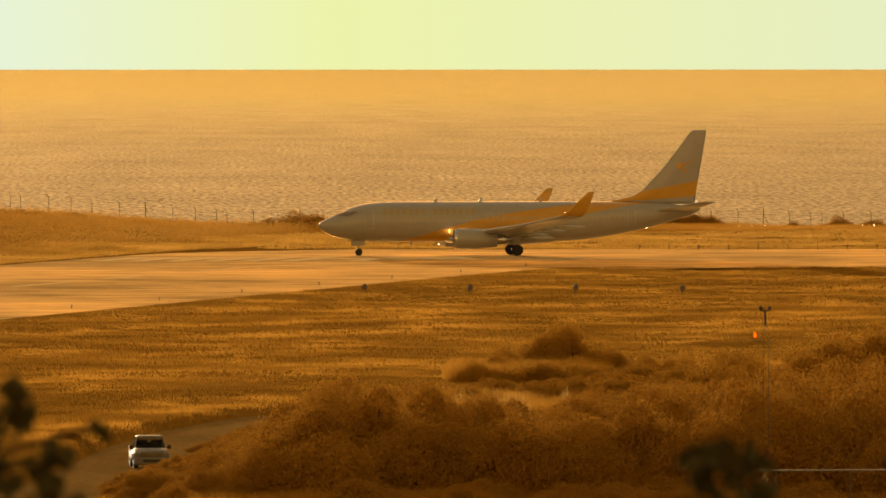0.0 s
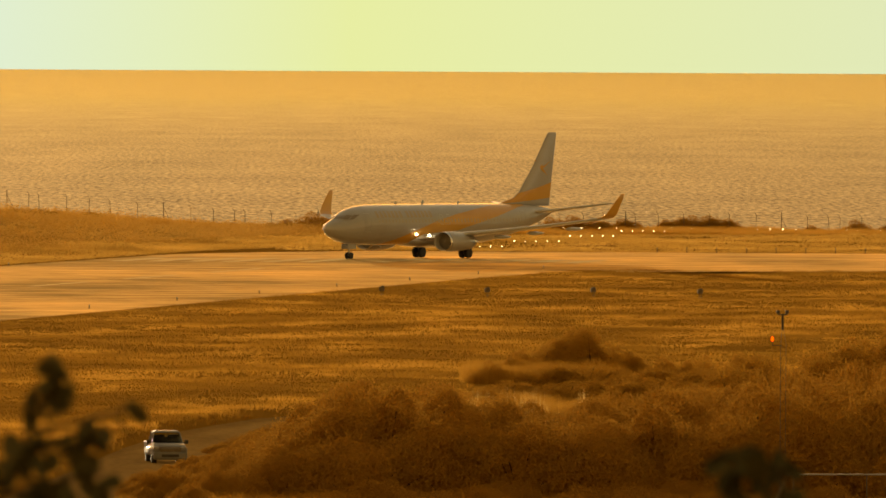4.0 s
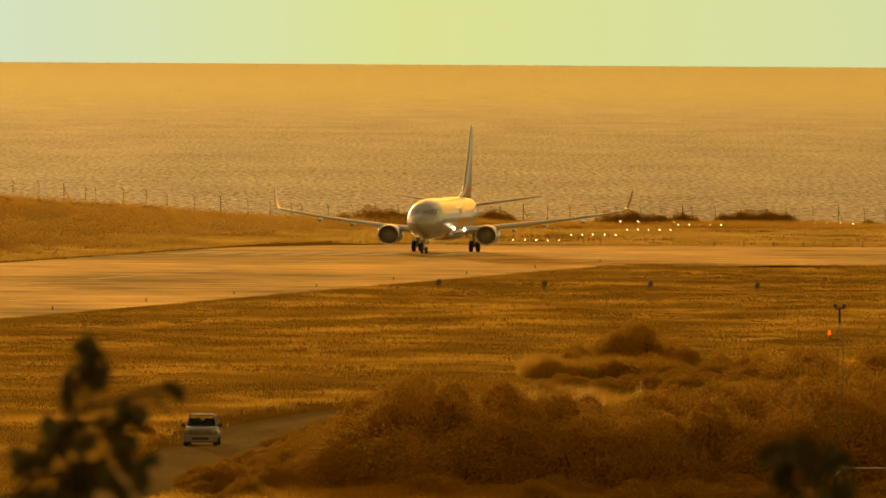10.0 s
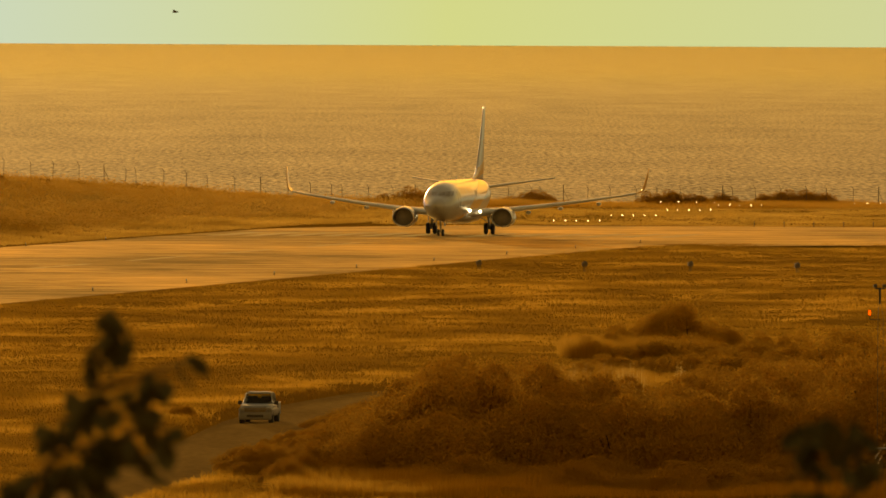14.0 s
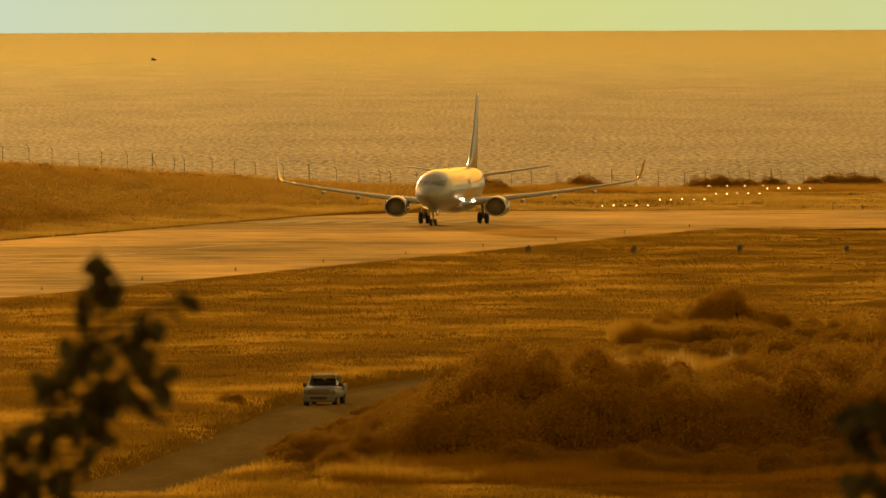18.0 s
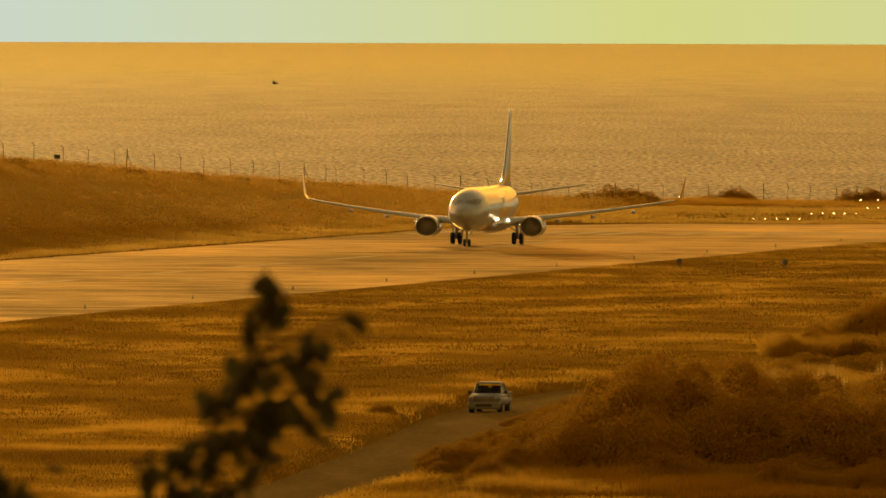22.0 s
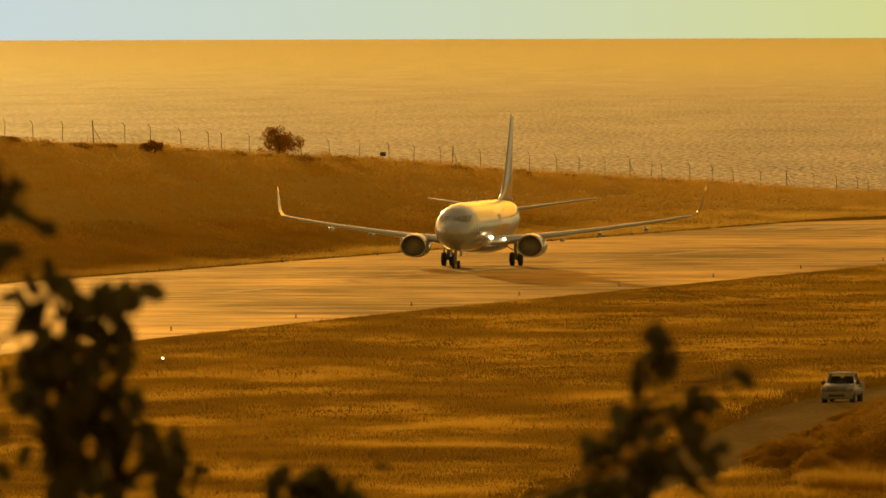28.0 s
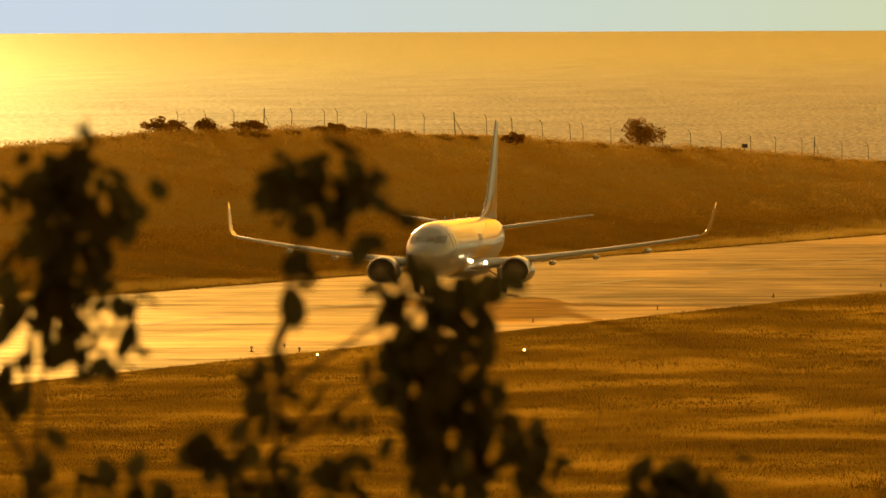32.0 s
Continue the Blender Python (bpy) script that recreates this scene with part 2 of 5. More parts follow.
def mark_build(nt):
    f = noise_at(nt, 0.5, 5)
    col = ramp(nt, f, [(0.35, (0.16, 0.1, 0.045)), (0.65, (0.26, 0.17, 0.085))])
    base = node(nt, "ShaderNodeBsdfPrincipled", {"Base Color": col, "Roughness": 0.9, "Specular IOR Level": 0.0})
    # Warm gloss colour carries the sunset tint, as on the runway.
    sunset_gloss = node(nt, "ShaderNodeBsdfAnisotropic", {"Color": (0.95, 0.72, 0.38, 1), "Roughness": 0.66})
    return node(nt, "ShaderNodeMixShader", {0: 0.3, 1: base.outputs[0], 2: sunset_gloss.outputs[0]}).outputs[0]


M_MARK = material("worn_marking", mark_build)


def sea_build(nt):
    """Wind-rippled water; the wave pattern is warped to show open-sea perspective from the camera."""
    tc = nt.nodes.new("ShaderNodeTexCoord")
    xyz = node(nt, "ShaderNodeSeparateXYZ", {0: tc.outputs["Object"]})
    inv = node(nt, "ShaderNodeMath", {0: 34.3, 1: xyz.outputs[1]}, operation="DIVIDE")
    drop = node(nt, "ShaderNodeMath", {0: inv.outputs[0], 1: 0.00662}, operation="SUBTRACT")
    far = node(nt, "ShaderNodeMath", {0: 26.0, 1: drop.outputs[0]}, operation="DIVIDE")
    side = node(nt, "ShaderNodeMath", {0: xyz.outputs[0], 1: xyz.outputs[1]}, operation="DIVIDE")
    wide = node(nt, "ShaderNodeMath", {0: side.outputs[0], 1: far.outputs[0]}, operation="MULTIPLY")
    place_at = node(nt, "ShaderNodeCombineXYZ", {0: wide.outputs[0], 1: far.outputs[0], 2: 0.0})

    def waves(stretch, detail, rough, lift=0.0):
        mp = node(nt, "ShaderNodeMapping", {"Vector": place_at.outputs[0], "Scale": stretch, "Location": (0, 0, lift)})
        return node(nt, "ShaderNodeTexNoise", {"Vector": mp.outputs[0], "Scale": 1.0, "Detail": detail, "Roughness": rough}).outputs[0]
    chop = waves((0.9, 0.05, 1), 4, 0.7)
    swell = waves((0.03, 0.0035, 1), 3, 0.6, 4.0)
    caps = waves((0.55, 0.035, 1), 1, 0.5, 9.0)
    mix = node(nt, "ShaderNodeMix", {"Factor": 0.16, "A": chop, "B": swell}, data_type="FLOAT")
    col = ramp(nt, mix.outputs[0], [(0.4, (0.03, 0.032, 0.03)), (0.5, (0.06, 0.062, 0.055)), (0.62, (0.12, 0.122, 0.105))])
    # Sparse white dots coloured in to imitate sparkles of light on the water.
    glint_dots = node(nt, "ShaderNodeMapRange", {"Value": caps, "From Min": 0.785, "From Max": 0.83})
    col = node(nt, "ShaderNodeMix", {"Factor": glint_dots.outputs[0], 6: col, 7: (0.8, 0.8, 0.78, 1)}, data_type="RGBA").outputs[2]
    rr = node(nt, "ShaderNodeMapRange", {"Value": mix.outputs[0], "From Min": 0.38, "From Max": 0.64, "To Min": 0.6, "To Max": 0.48})
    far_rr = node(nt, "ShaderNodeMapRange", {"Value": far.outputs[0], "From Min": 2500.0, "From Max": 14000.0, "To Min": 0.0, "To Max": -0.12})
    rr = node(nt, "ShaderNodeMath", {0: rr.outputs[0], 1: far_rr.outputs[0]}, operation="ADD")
    bp = node(nt, "ShaderNodeBump", {"Strength": 0.35, "Distance": 0.1, "Height": mix.outputs[0]})
    deep = node(nt, "ShaderNodeBsdfPrincipled", {"Base Color": col, "Roughness": 0.7, "Normal": bp.outputs[0], "Specular IOR Level": 0.0})
    # Gloss is tinted golden, yellower far out to imitate haze at the horizon.
    horizon_tint = node(nt, "ShaderNodeMapRange", {"Value": far.outputs[0], "From Min": 2500.0, "From Max": 12000.0})
    tone = node(nt, "ShaderNodeMix", {"Factor": horizon_tint.outputs[0], 6: (0.68, 0.575, 0.4, 1), 7: (0.66, 0.645, 0.38, 1)}, data_type="RGBA")
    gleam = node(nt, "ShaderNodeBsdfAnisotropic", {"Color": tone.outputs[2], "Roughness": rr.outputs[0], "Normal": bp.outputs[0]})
    # Gloss share grows with distance to imitate the brighter water near the horizon.
    far_gloss = node(nt, "ShaderNodeMapRange", {"Value": far.outputs[0], "From Min": 2300.0, "From Max": 9000.0, "To Min": -0.03, "To Max": 0.12})
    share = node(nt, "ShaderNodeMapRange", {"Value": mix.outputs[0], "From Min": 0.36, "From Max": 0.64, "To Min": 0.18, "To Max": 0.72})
    part_of = node(nt, "ShaderNodeMath", {0: share.outputs[0], 1: far_gloss.outputs[0]}, operation="ADD")
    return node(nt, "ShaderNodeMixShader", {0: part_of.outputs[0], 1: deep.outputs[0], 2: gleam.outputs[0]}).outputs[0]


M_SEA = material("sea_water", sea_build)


# ---- builders ----
def thing(name, label, category, group="", kind="", at=None):
    ob = new(name)
    if at is not None:
        ob.matrix_basis = at
    return tagged(ob, label, category, group, kind)


def mesh_of(name, bm, mat, smooth=False):
    me = bpy.data.meshes.new(name)
    bm.normal_update()
    bm.to_mesh(me)
    bm.free()
    me.materials.append(mat)
    if smooth:
        for p in me.polygons:
            p.use_smooth = True
    return me


def part(name, bm, mat, parent, label="", smooth=False):
    me = bm if isinstance(bm, bpy.types.Mesh) else mesh_of(name, bm, mat, smooth)
    ob = new(name, me)
    ob.parent = parent
    return tagged(ob, label)


def data_mesh(name, verts, faces, mat, smooth=False):
    me = bpy.data.meshes.new(name)
    me.from_pydata([tuple(v) for v in verts], [], [tuple(f) for f in faces])
    me.materials.append(mat)
    if smooth:
        me.polygons.foreach_set("use_smooth", [True] * len(me.polygons))
    me.update()
    return me


def box(bm, cx, cy, cz, sx, sy, sz, bevel=0.0, turn=None):
    r = bmesh.ops.create_cube(bm, size=1.0)
    vs = r["verts"]
    bmesh.ops.scale(bm, vec=(sx, sy, sz), verts=vs)
    if bevel:
        es = list({e for v in vs for e in v.link_edges})
        g = bmesh.ops.bevel(bm, geom=es, offset=bevel, segments=2, affect="EDGES", profile=0.5)
        vs = list({v for f in g["faces"] for v in f.verts} | {v for v in vs if v.is_valid})
    m = Matrix.Translation((cx, cy, cz)) @ (turn or Matrix())
    bmesh.ops.transform(bm, matrix=m, verts=vs)
    return vs


def tube(bm, a, b, ra, rb=None, n=8, caps=True):
    a, b = Vector(a), Vector(b)
    rb = ra if rb is None else rb
    q = (b - a).to_track_quat("Z", "Y").to_matrix()
    rings = []
    for c, r in ((a, ra), (b, rb)):
        rings.append([bm.verts.new(c + q @ Vector((r * math.cos(k * math.tau / n), r * math.sin(k * math.tau / n), 0))) for k in range(n)])
    for k in range(n):
        bm.faces.new((rings[0][k], rings[0][(k + 1) % n], rings[1][(k + 1) % n], rings[1][k]))
    if caps:
        bm.faces.new(rings[0][::-1])
        bm.faces.new(rings[1])


def loft(bm, rings, cap0=True, cap1=True):
    vs = [[bm.verts.new(p) for p in r] for r in rings]
    n = len(vs[0])
    for a, b in zip(vs, vs[1:]):
        for k in range(n):
            bm.faces.new((a[k], a[(k + 1) % n], b[(k + 1) % n], b[k]))
    if cap0:
        bm.faces.new(vs[0][::-1])
    if cap1:
        bm.faces.new(vs[-1])


def turned(bm, profile, centre, n=20, axis="X", open_front=False):
    """Surface of revolution: profile of (along, radius)."""
    rings = []
    for s, r in profile:
        ring = []
        for k in range(n):
            c, d = r * math.cos(k * math.tau / n), r * math.sin(k * math.tau / n)
            v = (s, c, d) if axis == "X" else ((c, s, d) if axis == "Y" else (c, d, s))
            ring.append((v[0] + centre[0], v[1] + centre[1], v[2] + centre[2]))
        rings.append(ring)
    loft(bm, rings, profile[0][1] > 0.01 and not open_front, profile[-1][1] > 0.01 and not open_front)


def lerp(x, xs, ys):
    return float(np.interp(x, xs, ys))


def smooth01(t):
    t = min(1.0, max(0.0, t))
    return t * t * (3 - 2 * t)


def fbm(x, y, seed=0.0):
    return noise.fractal(Vector((x, y, seed)), 0.9, 2.1, 3)


# ---- lie of the land ----
RW_X, RW_Y, RW_S = -71.3, 1162.0, 0.147          # a point of the runway's centre line, and its slope dx/dy
RW_C = math.cos(math.atan(RW_S))
PAD_NEAR, PAD_FAR = 1592.0, 1737.0


def across(x, y):
    """Metres to the right of the runway's centre line."""
    return (x - (RW_X + (y - RW_Y) * RW_S)) * RW_C


def paved(x, y):
    """Distance inside (+) or outside (-) of the paved ground."""
    d = across(x, y)
    strip = min(d + 25.5, 28.5 - d, PAD_FAR - y)
    pad = min(d - 0.0, y - PAD_NEAR - 10 * math.exp(-max(d - 30, 0) / 14), PAD_FAR + 0.02 * (x - 5) - y)
    return max(strip, pad)


RIDGE_A = (-0.085, -0.0789, -0.0689, -0.0589, -0.0489, -0.0388, -0.0322, -0.0268, -0.023, -0.0164, -0.0117, -0.0057, 0.0, 0.05)
RIDGE_V = (222, 206, 177, 176, 188, 212, 221, 236, 244, 257, 268, 278, 291, 296)


def base_height(y):
    return lerp(y, (0, 1197, 1803), (0.42, 0.42, -0.6)) + max(0.0, 21.0 - 0.035 * y)


def ridge_y(a):
    return min(1920.0, 267.3 / (0.147 - min(a, 0.12)) + 250.0)


ROAD = ((-17.9, 750.0), (-14.6, 790.0), (-12.4, 830.0), (-10.6, 870.0), (-9.2, 905.0), (-6.8, 940.0), (-2.5, 975.0), (5.0, 1000.0), (20.0, 1020.0), (45.0, 1030.0))


def road_x(y):
    return lerp(y, [p[1] for p in ROAD], [p[0] for p in ROAD])


def land(x, y):
    z = base_height(y)
    if y < 100:
        return z - 0.02 * abs(x) * (x * x > 400)
    a = x / y
    top = 22.6 - (lerp(a, RIDGE_A, RIDGE_V) + 80) / 29935.0 * ridge_y(a)
    d = across(x, y)
    yr = ridge_y(a)
    if d < 0 or y > PAD_FAR:
        y0 = 267.3 / (0.147 - min(a, 0.12)) + 45.0
        y0 = min(y0, yr - 100)
        if y <= yr:
            k = (y - y0) / (yr - y0)
            k = 0.0 if k < 0 else 0.65 * k + 0.35 * smooth01(k)
            z += max(0, top - z) * k
        else:
            k = smooth01((y - yr) / 160.0)
            zt = max(z, top)
            z = zt + (-7.0 - zt) * k
    p = paved(x, y)
    q = smooth01((-p - 0.5) / 12.0)
    far = smooth01((y - 300) / 300)
    if 700 < y < 1040:
        q *= 0.15 + 0.85 * smooth01((abs(x - road_x(y)) - 4.0) / 6.0)
    z += q * far * (0.22 * fbm(x * 0.04, y * 0.014, 3.1) + 0.13 * fbm(x * 0.08, y * 0.04, 5.1) + 0.03 * fbm(x * 0.3, y * 0.13, 7.7))
    if 740 < y < 1000:
        r = x - road_x(y)
        z -= 0.55 * smooth01((4.4 - abs(r)) / 1.3)
    z -= 0.06 if p > 0.3 else 0.0
    return z


def ground_mesh():
    xs = sorted(set([-900, -600, -400, -300, -240, -200] + [-170 + 1.4 * k for k in range(int(260 / 1.4) + 1)] + [95, 110, 130, 160, 200, 300, 400, 600, 900]))
    ys = [-150, -80, -30, 0, 15, 30, 45, 60, 100, 200, 300, 400, 500, 600, 660, 700] + [720 + 2.6 * k for k in range(338)] + [1600 + 5.0 * k for k in range(97)]
    nx = len(xs)
    verts = [(x, y, land(x, y)) for y in ys for x in xs]
    faces = [(j * nx + i, j * nx + i + 1, (j + 1) * nx + i + 1, (j + 1) * nx + i) for j in range(len(ys) - 1) for i in range(nx - 1)]
    return data_mesh("ground", verts, faces, M_GROUND, True)


tagged(new("ground", ground_mesh()), "dry earth field with low undulations beside the runway", "ground", kind="structure")


def edge_x(y, d):
    return RW_X + (y - RW_Y) * RW_S + d / RW_C


def pavement_mesh():
    ys = sorted(set([640 + 6.0 * k for k in range(150)] + [1540 + 2.0 * k for k in range(26)] + [1591, 1592, 1593] + [1592 + 5.0 * k for k in range(29)] + [1737.0]))
    verts, faces = [], []
    for j, y in enumerate(ys):
        x0, x1 = edge_x(y, -25.5), edge_x(y, 28.5)
        if y <= 1592:
            x1 += 34 * math.exp(-(1592 - y) / 9.0)
        else:
            x1 = 300.0
        if y > 1690:
            x0 += 0.02 * (y - 1690) ** 2 * 0.35
        for i in range(13):
            verts.append((x0 + (x1 - x0) * i / 12, y, base_height(y)))
        if j:
            faces += [((j - 1) * 13 + i, (j - 1) * 13 + i + 1, j * 13 + i + 1, j * 13 + i) for i in range(12)]
    return data_mesh("runway", verts, faces, M_RUNWAY)


runway = tagged(new("runway", pavement_mesh()), "weathered asphalt runway with a turning pad, sunset tint in its colour", "runway", kind="structure")


def slab(along, d0, d1, l0, l1, lift=0.012):
    """A painted bar on the runway: l along, d across."""
    vs = []
    for d, l in ((d0, l0), (d1, l0), (d1, l1), (d0, l1)):
        x = RW_X + (l - RW_Y) * RW_S + d / RW_C
        vs.append((x, l, base_height(l) + lift))
    return vs


def marks():
    for k in range(12):
        d = (k - 5.5) * 3.6 + (1.6 if k >= 6 else -1.6)
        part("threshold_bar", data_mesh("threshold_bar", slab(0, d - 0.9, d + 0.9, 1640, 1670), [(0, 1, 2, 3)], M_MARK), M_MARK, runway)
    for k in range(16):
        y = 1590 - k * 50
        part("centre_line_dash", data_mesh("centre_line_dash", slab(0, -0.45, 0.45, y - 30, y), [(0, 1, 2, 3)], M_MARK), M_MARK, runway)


marks()

# dirt track
rv, rf = [], []
ROWS = [750 + 3.0 * k for k in range(84)]
for j, y in enumerate(ROWS):
    for i in range(7):
        x = road_x(y) + (i - 3) * 0.95
        rv.append((x, y, land(x, y) + 0.05 + (0.04 if i in (0, 3, 6) else 0.0)))
    if j:
        rf += [((j - 1) * 7 + i, (j - 1) * 7 + i + 1, j * 7 + i + 1, j * 7 + i) for i in range(6)]
tagged(new("road", data_mesh("road", rv, rf, M_ROAD, True)), "rutted sandy dirt track through dry grass", "road", kind="structure")

# sea
sv, sf = [], []
SY = [1900 + 40 * k for k in range(77)]
for j, y in enumerate(SY):
    z = lerp(y, (1900, 4940), (-3.6, 22.6 - 4940 * 80 / 29935.0))
    for i in range(41):
        sv.append(((i - 20) * 110.0, y, z))
    if j:
        sf += [((j - 1) * 41 + i, (j - 1) * 41 + i + 1, j * 41 + i + 1, j * 41 + i) for i in range(40)]
tagged(new("water", data_mesh("water", sv, sf, M_SEA, True)), "rippled sea in low sunlight, golden glow tinted into its gloss", "sea", kind="structure")

# ---- the airliner: origin on the ground between the main wheels, nose towards -y, its left towards +x ----
GEAR_X = 19.6
FS = (0, 0.12, 0.4, 0.9, 1.5, 2.2, 3.0, 3.8, 5.0, 6.5, 8.5, 12, 16, 20, 24, 26, 28, 30, 32, 34, 36, 37.4, 38.2)
FT = (3.02, 3.22, 3.45, 3.72, 3.95, 4.22, 4.68, 4.98, 5.22, 5.34, 5.38, 5.38, 5.38, 5.38, 5.38, 5.38, 5.37, 5.35, 5.3, 5.2, 5.05, 4.9, 4.75)
FB = (2.98, 2.78, 2.5, 2.2, 1.95, 1.75, 1.6, 1.5, 1.42, 1.38, 1.36, 1.36, 1.36, 1.36, 1.38, 1.5, 1.75, 2.1, 2.52, 3.0, 3.6, 4.1, 4.4)
FW = (0.02, 0.24, 0.52, 0.85, 1.1, 1.33, 1.52, 1.66, 1.79, 1.86, 1.88, 1.88, 1.88, 1.88, 1.88, 1.86, 1.8, 1.68, 1.45, 1.15, 0.75, 0.42, 0.2)


def fuse(s):
    return lerp(s, FS, FT), lerp(s, FS, FB), lerp(s, FS, FW)


def skin(s, z, out=0.0):
    t, b, w = fuse(s)
    c, h = (t + b) / 2, (t - b) / 2
    k = min(1.0, max(-1.0, (z - c) / h))
    return w * math.sqrt(max(0.0, 1 - k * k)) + out


def P(s, l, z):
    """Aft of the nose, to the plane's left, up, in the plane's own space."""
    return (l, s - GEAR_X, z)


def section(le, chord, thick, l, z, n=9):
    """Closed wing section ring at span l."""
    up, lo = [], []
    for k in range(n):
        u = (1 - math.cos(math.pi * k / (n - 1))) / 2
        th = thick * chord * (2.97 * math.sqrt(u) - 1.26 * u - 3.516 * u * u + 2.843 * u ** 3 - 1.036 * u ** 4) / 2 * 1.0
        up.append((le + u * chord, th))
        lo.append((le + u * chord, -th * 0.75))
    return [P(s, l, z + d) for s, d in up] + [P(s, l, z + d) for s, d in lo[-2:0:-1]]


PLANE_WHEELS = []


def wheel(parent, s, l, z, r, w, n=20):
    bm = bmesh.new()
    turned(bm, [(-w / 2, r * 0.55), (-w / 2, r * 0.88), (-w * 0.36, r * 0.98), (0, r), (w * 0.36, r * 0.98), (w / 2, r * 0.88), (w / 2, r * 0.55)], (0, 0, 0), n, "X")
    ty = part("wheel", bm, M_TYRE, parent, "black rubber tyre with a grey hub", True)
    bm = bmesh.new()
    turned(bm, [(-w * 0.42, r * 0.12), (-w * 0.42, r * 0.56), (w * 0.42, r * 0.56), (w * 0.42, r * 0.12)], (0, 0, 0), 14, "X")
    part("hub", bm, M_WING, ty)
    ty.matrix_basis = pose(*P(s, l, z))
    PLANE_WHEELS.append((ty, r))


def flatten(bm, x, z):
    """Broaden a nacelle part about its axis and flatten its underside."""
    for v in bm.verts:
        v.co.x = x + (v.co.x - x) * 1.08
        d = v.co.z - z
        v.co.z = z + d * (1.0 if d > 0 else 0.86)


def airliner():
    pl = thing("airliner", "white twin-engined airliner with an orange sweeping band, on the runway", "airplane")
    # fuselage
    bm = bmesh.new()
    ss = sorted(set(list(FS) + [k * 0.5 for k in range(1, 76)]))
    rings = []
    for s in ss:
        t, b, w = fuse(s)
        c, h = (t + b) / 2, (t - b) / 2
        rings.append([P(s, w * math.cos(k * math.tau / 48), c + h * math.sin(k * math.tau / 48)) for k in range(48)])
    loft(bm, rings)
    body = part("fuselage", bm, M_WHITE, pl, "glossy white fuselage", True)
    # wing-to-body fairing
    bm = bmesh.new()
    rings = []
    for s, w, b in ((12.2, 0.4, 1.5), (13.2, 1.5, 1.25), (15, 2.0, 1.08), (18, 2.05, 1.02), (21, 2.0, 1.08), (23, 1.5, 1.25), (24.2, 0.5, 1.5)):
        rings.append([P(s, w * math.cos(k * math.tau / 24), 1.75 + (1.75 - b) * math.sin(k * math.tau / 24)) for k in range(24)])
    loft(bm, rings)
    part("belly_fairing", bm, M_WHITE, pl, "", True)
    # band on both sides
    ux, uz = (8.0, 10.0, 12.4, 16.1, 19.9, 23.7, 26.5, 29.0, 31.5, 33.0), (1.42, 1.95, 2.7, 3.7, 4.4, 4.9, 5.2, 5.33, 5.3, 5.24)
    lx, lz = (8.0, 13.5, 17.8, 21.4, 25.2, 28.6, 31.0, 33.0), (1.38, 1.42, 2.3, 3.1, 3.85, 4.55, 5.0, 5.22)
    for side in (1, -1):
        bm = bmesh.new()
        prev = None
        for k in range(101):
            s = 8.0 + 0.25 * k
            t, b, w = fuse(s)
            z0, z1 = max(lerp(s, lx, lz), b + 0.02), min(lerp(s, ux, uz), t - 0.01)
            z1 = max(z1, z0 + 0.005)
            row = [bm.verts.new(P(s, side * skin(s, z0 + (z1 - z0) * i / 10, 0.014), z0 + (z1 - z0) * i / 10)) for i in range(11)]
            if prev:
                for i in range(10):
                    q = (prev[i], row[i], row[i + 1], prev[i + 1])
                    bm.faces.new(q if side > 0 else q[::-1])
            prev = row
        part("livery_band", bm, M_BAND, body, "orange sweeping painted band", True)
    # cabin windows, title bars, doors
    for side in (1, -1):
        for k in range(44):
            s = 6.6 + 0.55 * k
            if 17.4 < s < 18.0 and k % 2:
                continue
            z = 3.74
            y = skin(s, z, 0.012)
            bm = bmesh.new()
            vs = [bm.verts.new((side * (skin(s, z + dz, 0.016)), s - GEAR_X + ds, z + dz)) for ds, dz in ((-0.13, -0.1), (-0.07, -0.18), (0.07, -0.18), (0.13, -0.1), (0.13, 0.1), (0.07, 0.18), (-0.07, 0.18), (-0.13, 0.1))]
            bm.faces.new(vs if side > 0 else vs[::-1])
            part("cabin_window", bm, M_PANE, body)
        for s, w, h, z in ((4.9, 0.86, 1.8, 3.6), (31.2, 0.76, 1.7, 3.75), (17.0, 0.5, 0.95, 3.85), (18.1, 0.5, 0.95, 3.85)):
            bm = bmesh.new()
            for a, b in (((-w / 2, -h / 2), (-w / 2, h / 2)), ((w / 2, -h / 2), (w / 2, h / 2)), ((-w / 2, h / 2), (w / 2, h / 2)), ((-w / 2, -h / 2), (w / 2, -h / 2))):
                pts = [(a[0] + (b[0] - a[0]) * i / 6, a[1] + (b[1] - a[1]) * i / 6) for i in range(7)]
                for p, q in zip(pts, pts[1:]):
                    tube(bm, P(s + p[0], side * skin(s + p[0], z + p[1], 0.005), z + p[1]), P(s + q[0], side * skin(s + q[0], z + q[1], 0.005), z + q[1]), 0.018, n=4)
            part("door_outline", bm, M_WING, body)
        x = 6.3
        for word in (7, 7):
            for k in range(word):
                bm = bmesh.new()
                z0, z1 = 4.08, 4.72
                r0 = [P(x, side * skin(x, z0 + (z1 - z0) * i / 3, 0.014), z0 + (z1 - z0) * i / 3) for i in range(4)]
                r1 = [P(x + 0.44, side * skin(x + 0.36, z0 + (z1 - z0) * i / 3, 0.014), z0 + (z1 - z0) * i / 3) for i in range(4)]
                a, b = [bm.verts.new(v) for v in r0], [bm.verts.new(v) for v in r1]
                for i in range(3):
                    q = (a[i], b[i], b[i + 1], a[i + 1])
                    bm.faces.new(q if side > 0 else q[::-1])
                part("title_bar", bm, M_TITLE, body)
                x += 0.64
            x += 0.5
